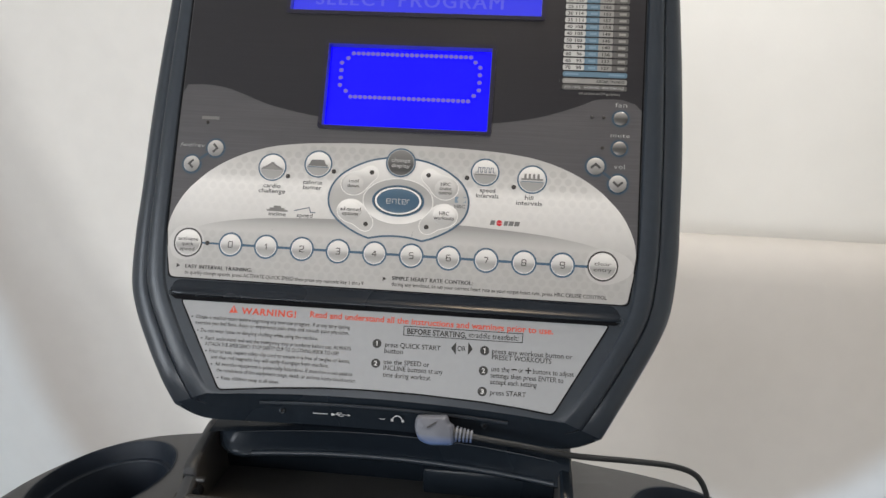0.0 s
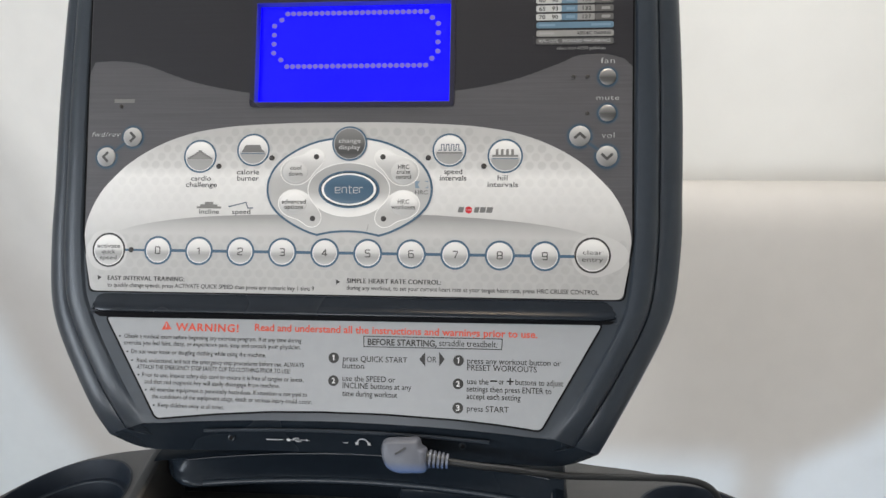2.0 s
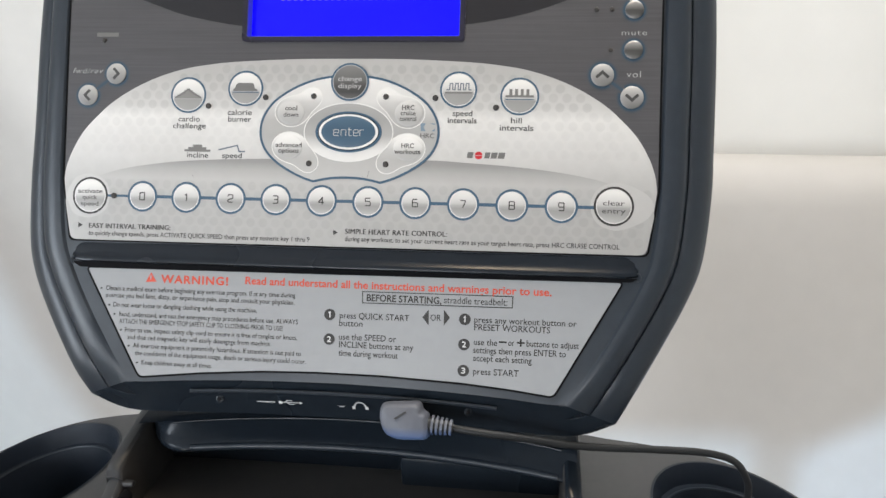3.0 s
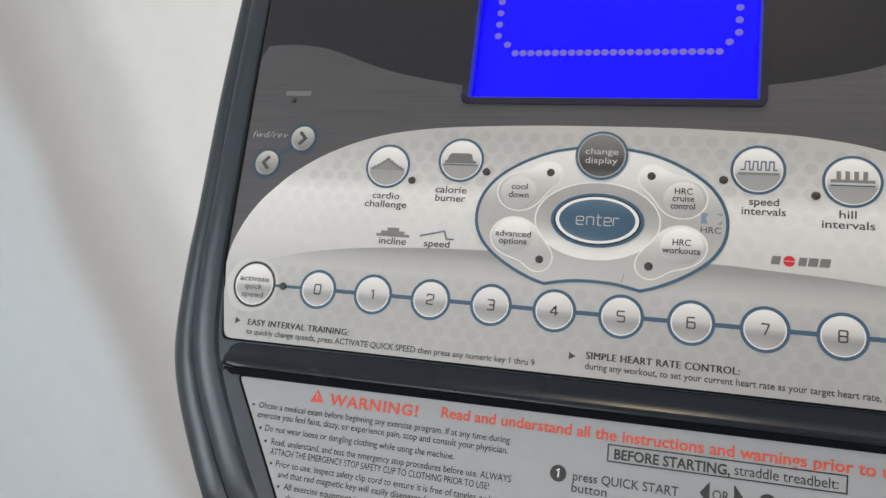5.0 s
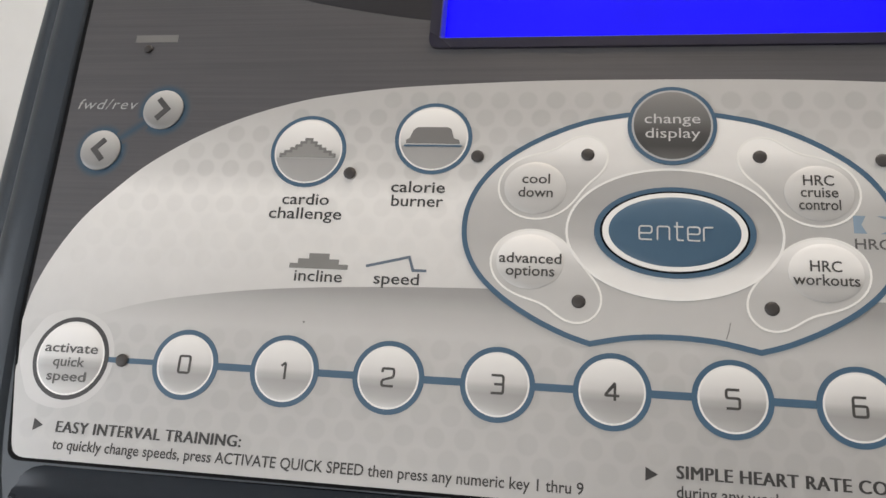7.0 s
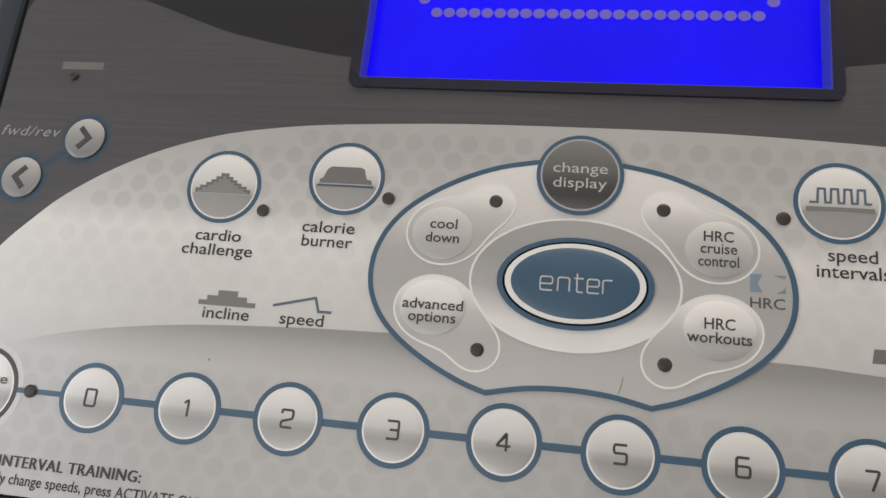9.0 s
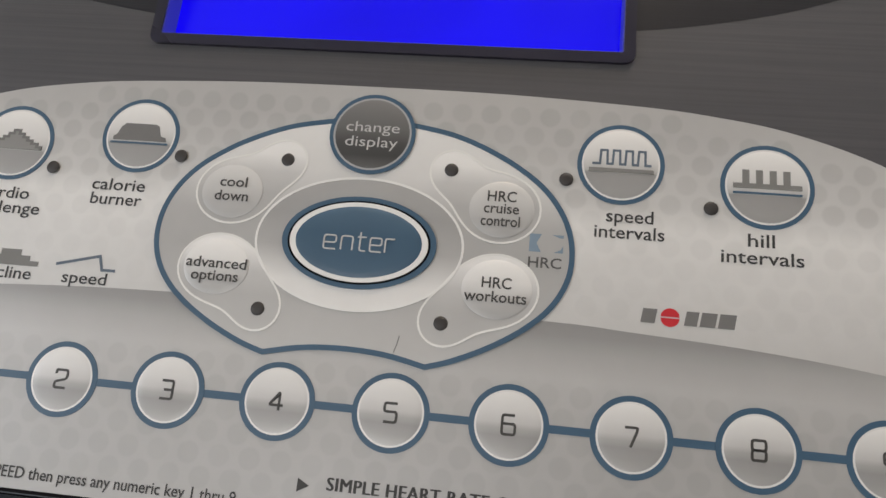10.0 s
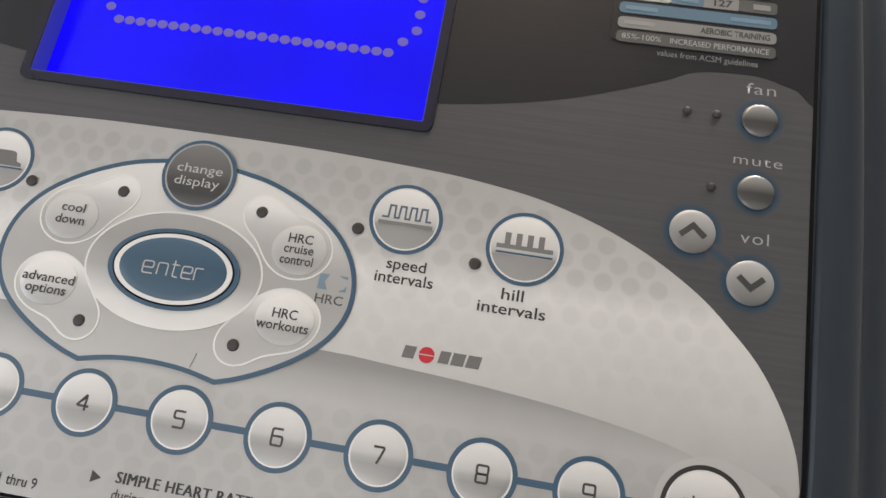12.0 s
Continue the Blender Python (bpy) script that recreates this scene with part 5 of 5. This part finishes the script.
for sx in (-1, 1):
    wall = [[(sx * x - (0.0055 if sx < 0 else 0), y + (0.001 if y < 0 else 0) * k, min(z, 1.055) if z < 1.06 else z - drop) for y, z in SIDE_LINE] for x, drop, k in ((0.1270, 0.0035, 1), (0.1278, 0.0012, 0.5), (0.1296, 0.0, 0), (0.1345, 0.0, 0), (0.1366, 0.0012, 0.5), (0.1374, 0.0035, 1), (0.1390, 0.0300, 1))]
    side = mesh_of(loft(wall, cap_first=True, cap_last=True), "bin_side", 35)
    # The right wall lies in shade, put in as a darker plastic.
    for mat in (BIN_SIDE if sx < 0 else HOUSING_DARK, BIN):
        side.materials.append(mat)
    for f in side.polygons:
        if f.normal.x * sx < -0.6:
            f.material_index = 1
    world_part("bin_side", side, TRAY, storage, "side wall of the bin")
# Tubes added to carry highlights; the ridge's own is in a lighter plastic.
line = [(-0.114 + 0.240 * i / 30, -0.0216 + 0.9 * arc_y(-0.114 + 0.240 * i / 30), 1.1240 + 0.1 * arc_y(-0.114 + 0.240 * i / 30)) for i in range(31)]
world_part("edge_highlight_tube", tube(line, 0.0006, 8), HOUSING_DARK, storage, "thin tube added along the bin's back edge to catch a highlight")
line = [(-0.100 + 0.224 * i / 30, -0.0345 + 0.69 * arc_y(-0.100 + 0.224 * i / 30), 1.1125 + 0.15 * arc_y(-0.100 + 0.224 * i / 30)) for i in range(31)]
world_part("edge_highlight_tube", tube(line, 0.0022, 12), HOUSING, storage, "lighter tube along the bin's ridge, in place of its highlight")
world_part("side_tab", solid_box(-0.1395, -0.0672, 1.0975, -0.1262, -0.0625, 1.1015, 0.0018), BIN_SIDE, storage, "small moulded tab on the bin's side")
world_part("side_hole", plate([(-0.1285 + x, 1.0955 + z) for x, z in ell(0.0030, 0.0042, n=20)], -0.0768, -0.0700), SLOT, storage, "small dark hole beside the lip")
# Dark box added where only a dark reflection and shadow lie on the floor.
world_part("bin_shade_block", solid_box(0.027, -0.0215, 1.0765, 0.1275, -0.002, 1.098, 0.0025), HOUSING_DARK, storage, "dark box standing in for a shadowed, reflecting patch in the bin")
# Extra glossy bead, there only so that the lip's edge catches a highlight.
line = [(-0.1425 + 0.285 * i / 30, -0.0858 - 0.1 * arc_y(-0.1425 + 0.285 * i / 30), 1.0938) for i in range(31)]
world_part("lip_glint_bead", tube(line, 0.0016, 10), GLOSS_BROWN, storage, "glossy brown bead added along the lip to catch a highlight")

# carrying structure below and behind, to the floor
neck = world_part("neck", solid_box(-0.10, 0.02, 1.05, 0.10, 0.065, 1.22, 0.008), HOUSING_DARK, treadmill)
for sx in (-1, 1):
    rows = []
    for z, y in ((0.02, 0.16), (0.4, 0.12), (0.7, 0.06), (0.970, 0.01)):
        rows.append([(sx * 0.27 + a, y + b, z) for a, b in rounded([(-0.028, -0.04), (0.028, -0.04), (0.028, 0.04), (-0.028, 0.04)], 0.012, 3)])
    world_part("upright", loft(rows, cap_first=True, cap_last=True), HOUSING, treadmill)
world_part("base_frame", solid_box(-0.34, -1.35, 0.0, 0.34, 0.24, 0.12, 0.02), HOUSING, treadmill)

# sockets and signs on the console's lower face


def under(x, s):
    """A point on the sloping lower face, s from its front edge (0) to its rear edge (1)."""
    top, low = -0.1425 - 0.45 * x * x, -0.1650 - 0.1 * x * x
    return (x, 0.0010 + 0.0182 * s - 0.0006, top + (low - top) * s)


def under_plate(outline, lift, bm=None):
    """A thin mark on the lower face; the outline gives x and the place down the face in metres."""
    bm = bm or bmesh.new()
    f = []
    for x, d in outline:
        p = Vector(under(x - 0.0023, d / 0.0285))
        f.append(bm.verts.new(p + Vector((0, -0.82, -0.57)) * lift))
    bm.faces.new(f)
    return bm


marks = bmesh.new()
under_plate([(-0.0480, 0.0146), (-0.0373, 0.0146), (-0.0373, 0.0155), (-0.0480, 0.0155)], 0.0012, marks)
under_plate([(-0.0335, 0.0147), (-0.0225, 0.0147), (-0.0225, 0.0153), (-0.0335, 0.0153)], 0.0012, marks)
under_plate([(x, 0.0150 + z) for x, z in ell(0.0013, 0.0013, -0.0338, 0, 12)], 0.0013, marks)
under_plate([(-0.0225, 0.0138), (-0.0225, 0.0162), (-0.0205, 0.0150)], 0.0013, marks)
under_plate([(-0.0312, 0.0147), (-0.0300, 0.0130), (-0.0268, 0.0130), (-0.0268, 0.0136), (-0.0297, 0.0136), (-0.0305, 0.0148)], 0.00125, marks)
under_plate([(-0.0300, 0.0152), (-0.0288, 0.0168), (-0.0258, 0.0168), (-0.0258, 0.0162), (-0.0285, 0.0162), (-0.0293, 0.0152)], 0.00125, marks)
part("socket_signs", marks, SIGN_INK, housing, "small white data and audio signs")
marks = bmesh.new()
arch = [(0.0131 + 0.0038 * math.cos(a), 0.0160 - 0.0046 * math.sin(a)) for a in [math.pi * i / 10 for i in range(11)]]
arch_in = [(0.0131 + 0.0029 * math.cos(a), 0.0160 - 0.0036 * math.sin(a)) for a in [math.pi * i / 10 for i in range(11)]]
under_plate(arch + arch_in[::-1], 0.0012, marks)
for x in (0.0093, 0.0169):
    under_plate([(x - 0.0009, 0.0150), (x + 0.0009, 0.0150), (x + 0.0009, 0.0175), (x - 0.0009, 0.0175)], 0.0013, marks)
under_plate([(0.0000, 0.0155), (0.0012, 0.0165), (0.0034, 0.0165), (0.0044, 0.0150), (0.0030, 0.0158), (0.0014, 0.0158)], 0.0012, marks)
part("headphone_sign", marks, SIGN_INK, housing)
for x, d in ((-0.0730, 0.0150), (0.0725, 0.0135)):
    p = under(x, d / 0.0285)
    socket = part("socket", dome(0.0024, 0.0024, 0.0004, 0.0006, n=24, rings=3), HOUSING_DARK, housing, "small round recessed socket", p)
    part("socket_hole", plate(ell(0.0012, 0.0012, 0, 0, 14), -0.0014, -0.0008), SLOT, socket)
ridge = [Vector(under(-0.0885 + 0.177 * i / 30, 0.0062 / 0.0285)) + Vector((0, -0.0006, -0.0004)) for i in range(31)]
part("moulded_ridge", tube(ridge, 0.0011, 8), HOUSING, housing)

# ---- the audio lead ----
lead = thing("audio_cable", "grey angled audio plug with a black cord, plugged into the console", "cable", tuple(CONSOLE @ Vector((0.034, 0.0, -0.157))))
base = CONSOLE @ Vector((0.034, 0.0, -0.157))
inv = Matrix.Translation(base).inverted()


def lead_part(name, bm, mat, label="", m=None, parent=None):
    me = mesh_of(bm, name, 50)
    me.transform(inv @ (m or Matrix.Identity(4)))
    ob = part(name, me, mat, parent or lead, label)
    return ob


plug_outline = rounded([(0.0255, -0.1495), (0.0475, -0.1478), (0.0490, -0.1530), (0.0525, -0.1545), (0.0535, -0.1678), (0.0360, -0.1688), (0.0285, -0.1662), (0.0250, -0.1580)], 0.0035, 5)
rows = []
for y, s in ((0.004, 0.86), (0.001, 0.96), (-0.003, 1.0), (-0.008, 0.97), (-0.0105, 0.90), (-0.0115, 0.78)):
    rows.append([(0.039 + (x - 0.039) * s, y, -0.157 + (z + 0.157) * s) for x, z in plug_outline])
plug = lead_part("plug", loft(rows, cap_first=True, cap_last=True), PLUG, "blue-grey moulded right-angle plug", CONSOLE)
plug.data.materials.append(PLUG_BLUE)
for f in plug.data.polygons:
    if f.normal.z < -0.25:
        f.material_index = 1
lead_part("plug_mark", stroke([(0.0345, -0.1565), (0.0405, -0.1525)], 0.0011, -0.0121, -0.0105), INK, "", CONSOLE, plug)
bm = bmesh.new()
for i in range(5):
    x = 0.0537 + 0.0025 * i
    r = 0.0053 - 0.00025 * i
    tube([(x, -0.0045, -0.1600 - 0.0002 * i), (x + 0.0013, -0.0045, -0.1601 - 0.0002 * i)], r, 18, bm)
relief = lead_part("strain_relief", bm, PLUG, "ribbed strain relief", CONSOLE, plug)
lead_part("relief_core", tube([(0.0515, -0.0045, -0.1600), (0.0655, -0.0045, -0.1610)], [0.0045, 0.0032], 14), CORD, "", CONSOLE, relief)
start = CONSOLE @ Vector((0.0640, -0.0045, -0.1609))
CORD_LINE = [tuple(start), (0.080, -0.066, 1.1515), (0.1011, -0.063, 1.1476), (0.1355, -0.056, 1.1398), (0.174, -0.048, 1.1350), (0.2052, -0.040, 1.1293), (0.2239, -0.034, 1.1204), (0.2339, -0.030, 1.1052), (0.2369, -0.028, 1.0892), (0.2385, -0.026, 1.0600), (0.240, -0.022, 1.0100), (0.240, -0.014, 0.9850), (0.248, 0.004, 0.9760)]
lead_part("cord", tube(spline(CORD_LINE, 8), 0.0021, 12), CORD, "thin black rubber cord")
